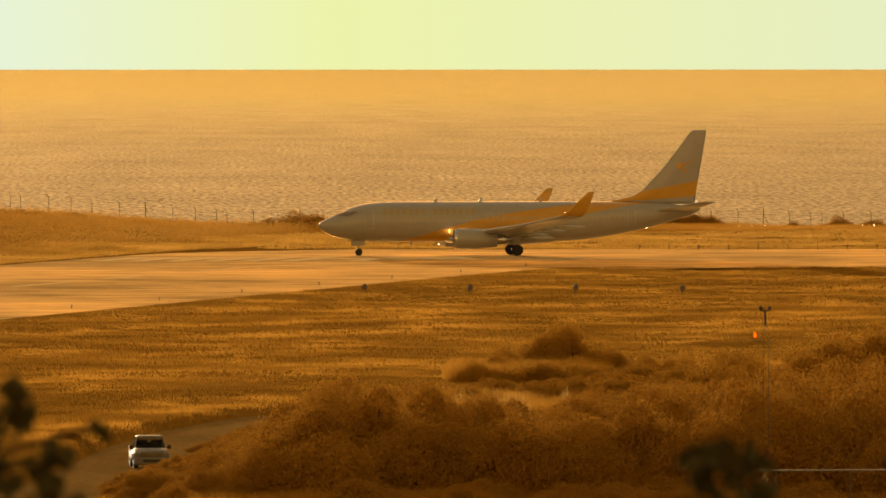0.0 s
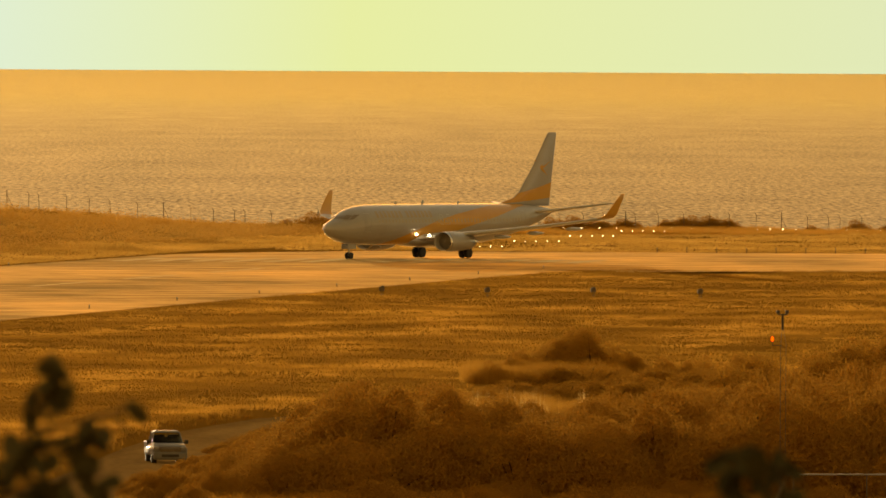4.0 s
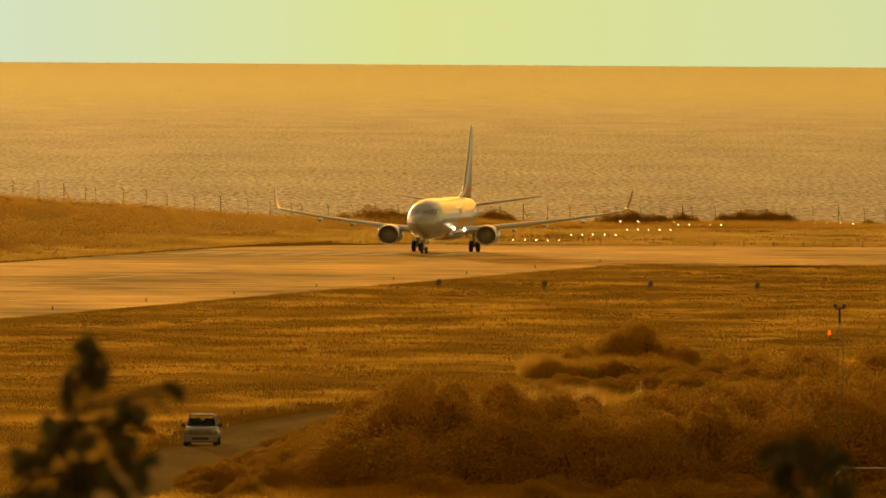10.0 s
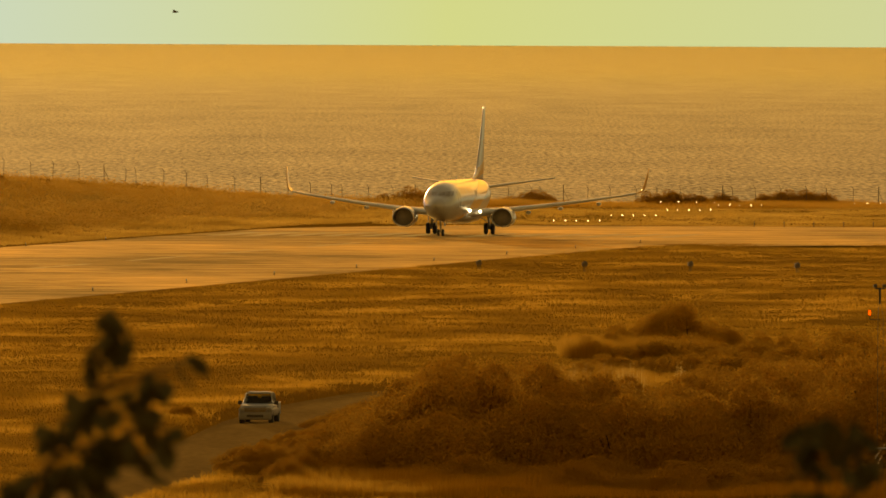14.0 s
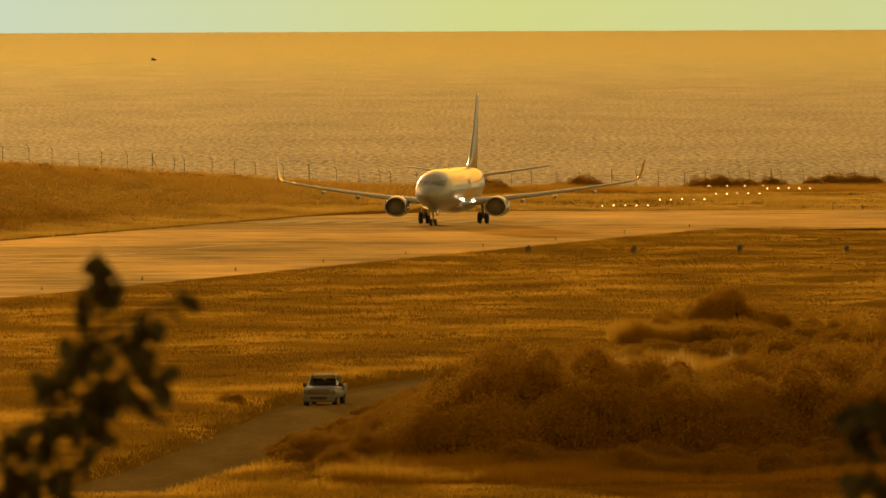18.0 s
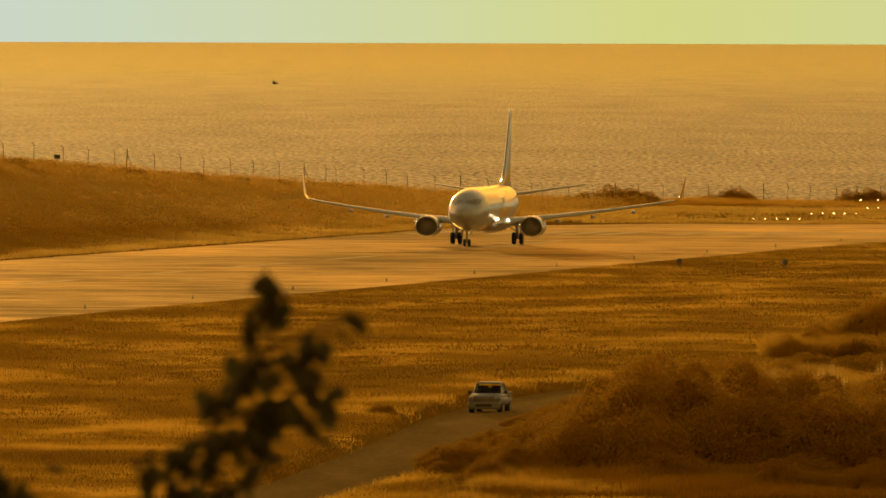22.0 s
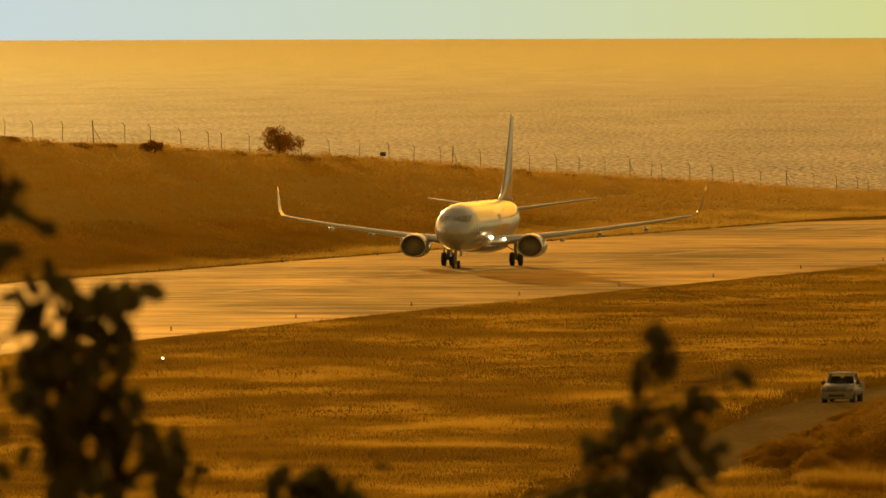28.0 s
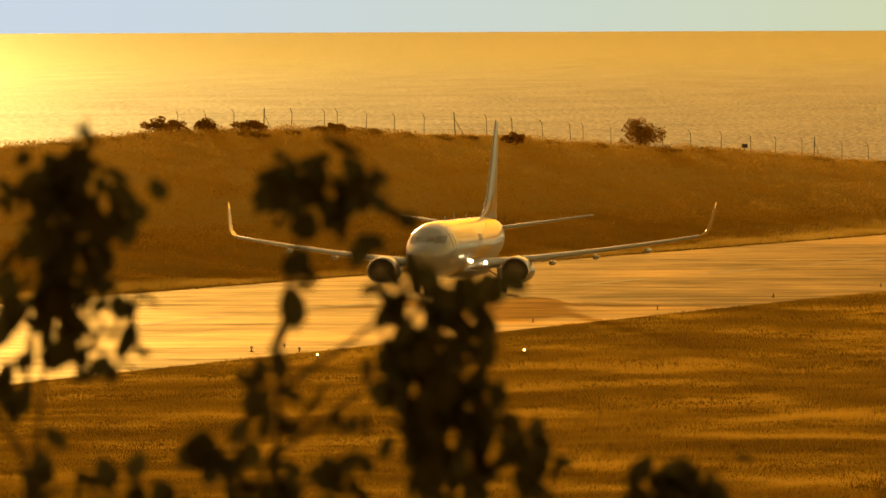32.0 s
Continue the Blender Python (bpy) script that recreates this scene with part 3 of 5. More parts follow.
    # cockpit glazing
    for s0, s1, l0, l1, z0, z1 in ((1.55, 2.35, 0.05, 0.62, 3.98, 4.3), (1.72, 2.5, 0.68, 1.06, 3.92, 4.34), (2.2, 3.0, 1.1, 1.32, 3.9, 4.36)):
        for side in (1, -1):
            bm = bmesh.new()
            vs = []
            for s, z in ((s0, z0), (s1 - 0.35, z0), (s1, z1), (s0 + 0.5, z1)):
                vs.append((s, z))
            ring = []
            for (s, z), l in zip(vs, (l0, l1, l1, l0)):
                t, b, w = fuse(s)
                c, h = (t + b) / 2, (t - b) / 2
                # nearest aft station where the skin reaches this width and height
                q = s
                for it in range(60):
                    t, b, w = fuse(q)
                    c, h = (t + b) / 2, (t - b) / 2
                    if (l / max(w, 0.01)) ** 2 + ((z - c) / max(h, 0.01)) ** 2 < 1.0:
                        break
                    q += 0.05
                ring.append(bm.verts.new(P(q - 0.09, side * (l + 0.02), z + 0.03)))
            bm.faces.new(ring if side > 0 else ring[::-1])
            part("cockpit_window", bm, M_GLASS, body, "dark cockpit window pane")
    # wings
    for side in (1, -1):
        bm = bmesh.new()
        rings = []
        for l, le, te, z, th in ((1.2, 13.2, 21.4, 1.95, 0.13), (1.9, 13.7, 21.3, 2.05, 0.13), (3.6, 14.75, 21.0, 2.25, 0.125), (5.8, 15.9, 20.9, 2.5, 0.115), (9.0, 17.7, 21.95, 2.88, 0.105), (12.5, 19.6, 23.05, 3.34, 0.1), (15.5, 21.2, 23.95, 3.78, 0.1), (17.0, 22.05, 24.4, 4.04, 0.1)):
            rings.append(section(le, te - le, th, side * l, z))
        loft(bm, rings)
        wing = part("wing", bm, M_WING, pl, "light grey swept wing", True)
        bm = bmesh.new()
        rings = []
        for l, le, ch, z in ((17.0, 22.05, 2.35, 4.04), (17.35, 22.5, 2.1, 4.18), (17.6, 22.95, 1.85, 4.5), (17.74, 23.5, 1.5, 5.1), (17.88, 24.3, 1.05, 5.9), (17.98, 24.95, 0.6, 6.5)):
            th = 0.1 * ch / 2
            ring = section(le, ch, 0.02 if l < 17.3 else 0.001, side * l, z)
            ring = [(v[0] + (th if i < 9 else -th) * side * (0.0 if i in (0, 8) else 0.6), v[1], v[2]) for i, v in enumerate(ring)]
            rings.append(ring)
        loft(bm, rings)
        part("winglet", bm, M_BAND, wing, "upturned orange winglet", True)
        for l, s0, z in ((6.6, 19.2, 2.35), (9.6, 20.6, 2.75), (13.2, 22.2, 3.2)):
            bm = bmesh.new()
            turned(bm, [(0, 0.02), (0.5, 0.16), (1.3, 0.2), (2.4, 0.13), (3.0, 0.02)], P(s0, side * l, z)[0:1] + (s0 - GEAR_X, z - 0.2), 10, "Y")
            part("flap_fairing", bm, M_WING, wing, "", True)
        # engine
        el, ez = side * 4.85, 1.66
        bm = bmesh.new()
        turned(bm, [(14.6, 0.84), (13.3, 0.9), (13.02, 0.95), (13.12, 1.0), (13.6, 1.06), (14.6, 1.09), (16.0, 1.02), (17.3, 0.84), (17.28, 0.8), (16.0, 0.7)], (el, -GEAR_X, ez), 28, "Y", True)
        flatten(bm, el, ez)
        eng = part("engine", bm, M_WHITE, pl, "white engine nacelle under the wing", True)
        bm = bmesh.new()
        turned(bm, [(13.28, 0.905), (13.0, 0.955), (13.1, 1.008), (13.25, 1.03)], (el, -GEAR_X, ez), 28, "Y", True)
        flatten(bm, el, ez)
        part("inlet_lip", bm, M_METAL, eng, "bright metal inlet lip", True)
        bm = bmesh.new()
        turned(bm, [(13.5, 0.02), (13.75, 0.25), (13.78, 0.86), (14.05, 0.86)], (el, -GEAR_X, ez), 24, "Y")
        flatten(bm, el, ez)
        part("fan", bm, M_FAN, eng, "dark fan with spinner", True)
        bm = bmesh.new()
        turned(bm, [(16.4, 0.62), (17.3, 0.58), (18.2, 0.42), (18.2, 0.3), (19.0, 0.03)], (el, -GEAR_X, ez), 20, "Y")
        part("exhaust", bm, M_METAL, eng, "", True)
        bm = bmesh.new()
        loft(bm, [[P(s, el + dx, z) for s, dx, z in ((14.2, -0.12, 2.62), (17.9, -0.12, 2.3), (17.9, 0.12, 2.3), (14.2, 0.12, 2.62))],
                  [P(s, el + dx, z) for s, dx, z in ((15.4, -0.1, 2.78), (18.6, -0.1, 2.5), (18.6, 0.1, 2.5), (15.4, 0.1, 2.78))]])
        part("pylon", bm, M_WHITE, eng)
        # tailplane
        bm = bmesh.new()
        loft(bm, [section(le, ch, 0.1, side * l, z) for l, le, ch, z in ((0.2, 33.3, 4.0, 4.4), (0.9, 33.7, 3.8, 4.48), (4.0, 35.6, 2.6, 4.92), (7.1, 37.5, 1.45, 5.36))])
        part("tailplane", bm, M_WING, pl, "light grey tailplane", True)
        # main gear
        bm = bmesh.new()
        tube(bm, P(19.6, side * 2.86, 0.56), P(19.5, side * 2.75, 2.3), 0.13, 0.16, 10)
        tube(bm, P(19.6, side * 2.4, 0.56), P(19.6, side * 3.3, 0.56), 0.09, n=8)
        tube(bm, P(19.55, side * 2.8, 1.2), P(19.4, side * 1.6, 1.9), 0.06, n=6)
        tube(bm, P(19.55, side * 2.8, 1.1), P(21.0, side * 2.6, 2.0), 0.05, n=6)
        gear = part("main_gear", bm, M_WING, pl, "main landing gear leg", True)
        bm = bmesh.new()
        box(bm, side * 3.15, 19.5 - GEAR_X, 1.6, 0.05, 0.8, 1.0, 0.02)
        part("gear_door", bm, M_WHITE, gear)
        wheel(gear, 19.6, side * 2.52, 0.56, 0.56, 0.36)
        wheel(gear, 19.6, side * 3.2, 0.56, 0.56, 0.36)
        # lights
        if side > 0:
            bm = bmesh.new()
            bmesh.ops.create_icosphere(bm, subdivisions=2, radius=0.035, matrix=Matrix.Translation(P(22.7, side * 17.55, 4.42)))
            part("strobe_light", bm, M_LAMP, wing)
    # fin
    bm = bmesh.new()

    def fin_ring(le, te, z, t):
        c = te - le
        ring = []
        for k in range(9):
            u = (1 - math.cos(math.pi * k / 8)) / 2
            ring.append(P(le + u * c, t * math.sqrt(max(u, 0)) * (1 - u) * 2.2, z))
        return ring + [(-v[0], v[1], v[2]) for v in ring[-2:0:-1]]
    loft(bm, [fin_ring(28.2, 37.7, 5.1, 0.12), fin_ring(29.6, 37.75, 5.45, 0.14), fin_ring(31.4, 37.8, 5.85, 0.2), fin_ring(32.4, 37.85, 6.4, 0.24), fin_ring(34.8, 38.3, 9.0, 0.18), fin_ring(37.2, 38.85, 12.2, 0.1), fin_ring(37.5, 38.85, 12.45, 0.07)])
    fin = part("fin", bm, M_WHITE, pl, "tall white tail fin with an orange band", True)

    def fin_half(s, z):
        le = lerp(z, (5.1, 5.45, 5.85, 6.4, 9.0, 12.2, 12.45), (28.2, 29.6, 31.4, 32.4, 34.8, 37.2, 37.5))
        te = lerp(z, (5.1, 6.4, 9.0, 12.2), (37.7, 37.85, 38.3, 38.85))
        t = lerp(z, (5.1, 5.45, 5.85, 6.4, 9.0, 12.2, 12.45), (0.12, 0.14, 0.2, 0.24, 0.18, 0.1, 0.07))
        u = min(1, max(0, (s - le) / (te - le)))
        return t * math.sqrt(u) * (1 - u) * 2.2 + 0.03, le, te
    for side in (1, -1):
        bm = bmesh.new()
        prev = None
        for k in range(25):
            u = k / 24
            row = []
            for i in range(7):
                z = (5.3 + 0.6 * u) + (1.1 + 0.45 * u) * i / 6
                h, le, te = fin_half(0, z)
                s = le + 0.05 + (te - le - 0.1) * u
                h, le, te = fin_half(s, z)
                row.append(bm.verts.new(P(s, side * h, z)))
            if prev:
                for i in range(6):
                    q = (prev[i], row[i], row[i + 1], prev[i + 1])
                    bm.faces.new(q if side > 0 else q[::-1])
            prev = row
        part("fin_band", bm, M_BAND, fin, "orange band across the fin", True)
        # plain emblem of swept wing shapes
        bm = bmesh.new()
        for tri in (((35.15, 9.7), (36.5, 9.05), (36.1, 8.65)), ((36.1, 8.65), (36.5, 9.05), (38.1, 9.75)), ((36.3, 8.9), (36.1, 8.65), (37.2, 8.1))):
            vs = [bm.verts.new(P(s, side * (fin_half(s, z)[0] + 0.01), z)) for s, z in tri]
            bm.faces.new(vs)
        part("fin_emblem", bm, M_BAND, fin)
        bm = bmesh.new()
        for tri in (((14.3, 2.05), (15.2, 1.6), (14.9, 1.3)), ((14.9, 1.3), (15.2, 1.6), (16.3, 2.1))):
            vs = [bm.verts.new(P(s, side * (4.85 + 1.06 * math.cos(math.asin(min(1, (z - 1.66) / 1.06))) + 0.03), z)) for s, z in tri]
            bm.faces.new(vs)
        part("nacelle_emblem", bm, M_BAND, pl)
    # nose gear
    bm = bmesh.new()
    tube(bm, P(4.05, 0, 0.34), P(4.0, 0, 1.8), 0.08, 0.1, 10)
    tube(bm, P(4.05, -0.3, 0.34), P(4.05, 0.3, 0.34), 0.05, n=8)
    tube(bm, P(4.05, 0, 0.9), P(3.0, 0, 1.7), 0.05, n=6)
    ng = part("nose_gear", bm, M_WING, pl, "nose landing gear leg", True)
    for side in (1, -1):
        wheel(ng, 4.05, side * 0.22, 0.345, 0.345, 0.2)
        bm = bmesh.new()
        box(bm, side * 0.42, 4.0 - GEAR_X, 1.25, 0.03, 1.3, 0.5, 0.01)
        part("gear_door", bm, M_WHITE, ng)
    # lights, aerials
    for l, s, z in ((1.75, 12.9, 2.4), (2.65, 13.8, 2.3)):
        bm = bmesh.new()
        turned(bm, [(-0.006, 0.03), (0.0, 0.13), (0.01, 0.02)], P(s, l, z), 16, "Y")
        part("landing_light", bm, M_LAND, pl, "bright white landing light")
    for s, z, h in ((11.5, 5.36, 0.35), (22.0, 5.36, 0.3), (9.0, 1.38, -0.3), (16.0, 5.36, 0.42)):
        bm = bmesh.new()
        loft(bm, [[P(s, -0.02, z - 0.05), P(s + 0.4, -0.02, z - 0.05), P(s + 0.4, 0.02, z - 0.05), P(s, 0.02, z - 0.05)],
                  [P(s + 0.2, -0.01, z + h), P(s + 0.4, -0.01, z + h), P(s + 0.4, 0.01, z + h), P(s + 0.2, 0.01, z + h)]])
        part("aerial", bm, M_WING, pl)
    return pl


plane = airliner()


# ---- plants of the field ----
F = 29935.0


def place(u, y):
    """A point of the land at distance y on the bearing u / F."""
    x = u / F * y
    return x, y, land(x, y)


def blades_mesh(name, pts, mat, blades, lean=0.35, seed=1):
    """pts: rows of x, y, z, height, spread, blade width."""
    rng = np.random.default_rng(seed)
    p = np.repeat(np.array(pts, dtype=float), blades, axis=0)
    n = len(p)
    ang, rad = rng.uniform(0, math.tau, n), np.sqrt(rng.uniform(0, 1, n)) * p[:, 4]
    bx, by = p[:, 0] + rad * np.cos(ang), p[:, 1] + rad * np.sin(ang)
    turn = rng.normal(0, 0.6, n)
    w = p[:, 5] * rng.uniform(0.6, 1.3, n) / 2
    h = p[:, 3] * rng.uniform(0.55, 1.15, n)
    tilt = rng.normal(0, lean, (n, 2))
    v = np.empty((n, 3, 3))
    v[:, 0] = np.stack([bx - w * np.cos(turn), by - w * np.sin(turn), p[:, 2] - 0.05], 1)
    v[:, 1] = np.stack([bx + w * np.cos(turn), by + w * np.sin(turn), p[:, 2] - 0.05], 1)
    v[:, 2] = np.stack([bx + tilt[:, 0] * h, by + tilt[:, 1] * h, p[:, 2] + h], 1)
    me = bpy.data.meshes.new(name)
    me.vertices.add(3 * n)
    me.vertices.foreach_set("co", v.reshape(-1))
    me.loops.add(3 * n)
    me.loops.foreach_set("vertex_index", np.arange(3 * n, dtype=np.int32))
    me.polygons.add(n)
    me.polygons.foreach_set("loop_start", np.arange(0, 3 * n, 3, dtype=np.int32))
    me.materials.append(mat)
    me.update(calc_edges=True)
    return me


def leaf_cloud(name, lumps, count, size, mat, seed, floor=0.05):
    """Small leaf quads over a set of lumps (x, y, z, rx, ry, rz)."""
    rng = np.random.default_rng(seed)
    k = rng.integers(0, len(lumps), count)
    c = np.array(lumps)[k]
    d = rng.normal(0, 1, (count, 3))
    d /= np.linalg.norm(d, axis=1)[:, None]
    r = rng.uniform(0.45, 1.08, count) ** 0.6
    r[rng.random(count) < 0.1] *= 1.22
    pos = c[:, :3] + d * c[:, 3:] * r[:, None]
    if floor is not None:
        pos[:, 2] = np.maximum(pos[:, 2], floor)
    a = rng.normal(0, 1, (count, 3))
    a /= np.linalg.norm(a, axis=1)[:, None]
    b = np.cross(a, rng.normal(0, 1, (count, 3)))
    b /= np.linalg.norm(b, axis=1)[:, None]
    s = size * rng.uniform(0.5, 1.2, count)[:, None]
    v = np.stack([pos - a * s, pos + b * s * 0.45, pos + a * s, pos - b * s * 0.45], 1)
    me = bpy.data.meshes.new(name)
    me.vertices.add(4 * count)
    me.vertices.foreach_set("co", v.reshape(-1))
    me.loops.add(4 * count)
    me.loops.foreach_set("vertex_index", np.arange(4 * count, dtype=np.int32))
    me.polygons.add(count)
    me.polygons.foreach_set("loop_start", np.arange(0, 4 * count, 4, dtype=np.int32))
    me.materials.append(mat)
    me.update(calc_edges=True)
    return me


def field_grass():
    rng = random.Random(5)
    pts, bright = [], []
    while len(pts) < 115000:
        y = 695 + 910 * rng.random() ** 1.4
        a = rng.uniform(-0.088, 0.042)
        x = a * y
        d = paved(x, y)
        if d > -0.4 + 1.6 * fbm(x * 0.35, y * 0.12, 2.9):
            continue
        if across(x, y) < 0:
            continue
        if 740 < y < 1000 and abs(x - road_x(y)) < 3.4:
            continue
        m = fbm(x * 0.06, y * 0.012, 1.7)
        m2 = fbm(x * 0.25, y * 0.05, 4.2)
        h = 0.13 + 0.16 * max(0.0, 0.3 + m) + 0.16 * max(0.0, m2)
        if 1075 < y < 1230:         # swaths left by a mower
            h *= 0.45 + 0.55 * smooth01(2.2 * abs(math.sin((y + 0.35 * x + 3 * m) * math.pi / 15.0)))
        if d > -5:
            h *= 0.7
        pts.append((x, y, land(x, y), h * rng.uniform(0.6, 1.25), 0.9, 0.034))
    tagged(new("grass", blades_mesh("grass", pts, M_GRASS, 11, 0.5, 2)), "dry golden grass covering the airfield", "grass", kind="stuff")
    pts = []
    while len(pts) < 26000:
        a = rng.uniform(-0.088, 0.042)
        y = 267.3 / (0.147 - a) + rng.uniform(1, 118) if a < -0.004 else rng.uniform(PAD_FAR + 2, 1925)
        x = a * y
        if paved(x, y) > -1.2:
            continue
        m = fbm(x * 0.08, y * 0.02, 8.7)
        pts.append((x, y, land(x, y), (0.2 + 0.28 * max(0, 0.3 + m)) * rng.uniform(0.7, 1.3), 0.9, 0.06))
    tagged(new("grass", blades_mesh("far_grass", pts, M_VERGE, 9, 0.4, 3)), "dry grass beyond the far runway edge, sunlight imitated in its colour", "grass", kind="stuff")
    # Stems stretched until their tips show above the thicket from the camera.
    pts = []
    for k in range(130):
        u = rng.choice((rng.gauss(215, 26), rng.gauss(310, 24), rng.gauss(330, 12), rng.gauss(415, 7)))
        y = rng.uniform(849, 856)
        x, y, z = place(u, y)
        pts.append((x, y, z, EYE[2] - (577 + 80) / F * y - z + rng.uniform(-0.15, 0.3), 0.3, 0.05))
    tagged(new("tall_grass", blades_mesh("tall_grass", pts, M_LIT_TIPS, 5, 0.04, 4)), "tall grass stretched above the thicket, backlit glow imitated by pale colour", "grass", kind="stuff")
    # weeds between and before the thickets
    pts = []
    while len(pts) < 26000:
        if rng.random() < 0.7:
            y, u = rng.uniform(905, 1095), rng.uniform(60, 1150)
            u0 = lerp(y, (905, 980, 1040, 1095), (60, 130, 260, 320))
            u1 = lerp(y, (905, 1000, 1060, 1095), (1150, 1150, 700, 480))
            if not u0 < u < u1:
                continue
            tall = 1.0
        else:
            y, u = rng.uniform(752, 800), rng.uniform(-300, 1150)
            tall = 0.6
        x, y, z = place(u, y)
        if x < road_x(y) + 4.0:
            continue
        m = fbm(x * 0.12, y * 0.04, 6.3)
        if m < -0.3:
            continue
        pts.append((x, y, z, tall * (0.6 + 0.9 * max(0.0, m + 0.2)) * rng.uniform(0.7, 1.25), 0.7, 0.03))
    for k in range(5000):
        x, y, z = place(rng.uniform(215, 480), rng.uniform(1048, 1078))
        pts.append((x, y, z, rng.uniform(0.5, 1.25), 0.7, 0.03))
    tagged(new("weeds", blades_mesh("weeds", pts, M_WEED, 9, 0.22, 9)), "tall dry brown weeds round the thicket", "weeds", kind="stuff")
    # scrub on the dune and along the shore
    pts = []
    while len(pts) < 42000:
        a = rng.uniform(-0.09, 0.042)
        yr = ridge_y(a)
        if a < -0.012:
            y0 = 267.3 / (0.147 - a) + 70
            y = y0 + (yr + 25 - y0) * rng.random() ** 0.7
            h = rng.uniform(0.1, 0.22) if rng.random() < 0.93 or y < yr - 30 else rng.uniform(0.4, 0.9)
        else:
            y = rng.uniform(yr - 25, yr + 25)
            h = rng.uniform(0.2, 0.6)
        x = a * y
        m = fbm(x * 0.12, y * 0.03, 2.2)
        if m < -0.55:
            continue
        pts.append((x, y, land(x, y), h * (1.0 + 0.9 * max(0, m)), 1.1, 0.05))
    tagged(new("scrub", blades_mesh("scrub", pts, M_SCRUB, 6, 0.5, 6)), "low dry coastal scrub on a dune", "scrub", kind="stuff")
    # rounded low shrubs that cover the dune behind the grass verge
    lumps = []
    while len(lumps) < 3400:
        a = rng.uniform(-0.09, 0.0)
        yr = ridge_y(a)
        y0 = 267.3 / (0.147 - a) + 90
        k = rng.random()
        y = y0 + (yr + 6 - y0) * k
        x = a * y
        m = fbm(x * 0.05, y * 0.02, 9.4)
        if m < (-0.05 if 0.48 < k < 0.64 else -0.5):
            continue
        w = rng.uniform(1.0, 2.6) * (1.0 + 0.5 * max(0.0, m))
        h = w * rng.uniform(0.28, 0.5) * (0.5 if k > 0.93 else 1.0)
        lumps.append((x, y, land(x, y) + 0.1 * h, w, w * 1.3, h))
    for k in range(420):
        a = rng.uniform(-0.09, 0.004)
        y = ridge_y(a) + rng.uniform(-9, 4)
        x = a * y
        if fbm(x * 0.09, 0.0, 3.3) > -0.1:
            w = rng.uniform(0.6, 1.7)
            lumps.append((x, y, land(x, y) + 0.1, w, w, rng.uniform(0.3, 0.75)))
    tagged(new("shrubs", leaf_cloud("shrubs", lumps, 380000, 0.1, M_SHRUB, 12, None)), "rounded low brown shrubs covering the dune", "shrubs", kind="stuff")


field_grass()


def bush_kind(seed, w, h, n, size, mat, label):
    """A shrub about w wide and h high."""
    rng = random.Random(seed)
    ob = thing("bush", label, "bush", "bushes of the field")
    lumps = []
    for k in range(11):
        ang, r = rng.uniform(0, math.tau), w * 0.36 * math.sqrt(rng.random())
        rr = w * rng.uniform(0.12, 0.24)
        top = h * (1.0 - 0.55 * (r / (w * 0.36)) ** 2) * rng.uniform(0.7, 1.0)
        lumps.append((r * math.cos(ang), r * math.sin(ang), max(rr * 0.5, top - rr * 0.8), rr, rr, rr * 0.85))
        lumps.append((r * math.cos(ang) * 1.15, r * math.sin(ang) * 1.15, top * 0.35, rr * 1.1, rr * 1.1, top * 0.4))
    bm = bmesh.new()
    for lx, ly, lz, *_ in lumps[::2]:
        tube(bm, (rng.uniform(-0.2, 0.2), rng.uniform(-0.2, 0.2), -0.2), (lx * 0.6, ly * 0.6, lz * 0.55), 0.07, 0.045, 5)
        tube(bm, (lx * 0.6, ly * 0.6, lz * 0.55), (lx, ly, lz), 0.045, 0.02, 5)
    part("stem", bm, M_BARK, ob)
    part("crown", leaf_cloud("crown", lumps, n, size, mat, seed), mat, ob)
    return ob


def stand(ob, u, y, sx, sz, turn, sink=0.1):
    x, y, z = place(u, y)
    return pose(x, y, z - sink, 0, 0, turn) @ Matrix.Diagonal((sx, sx, sz, 1))


SIL_U = (-420, -387, -357, -257, -177, -117, -57, 23, 83, 143, 193, 243, 343, 443, 543, 700, 900, 1150)
SIL_V = (755, 722, 696, 676, 658, 618, 590, 556, 548, 552, 576, 586, 588, 584, 566, 556, 535, 505)


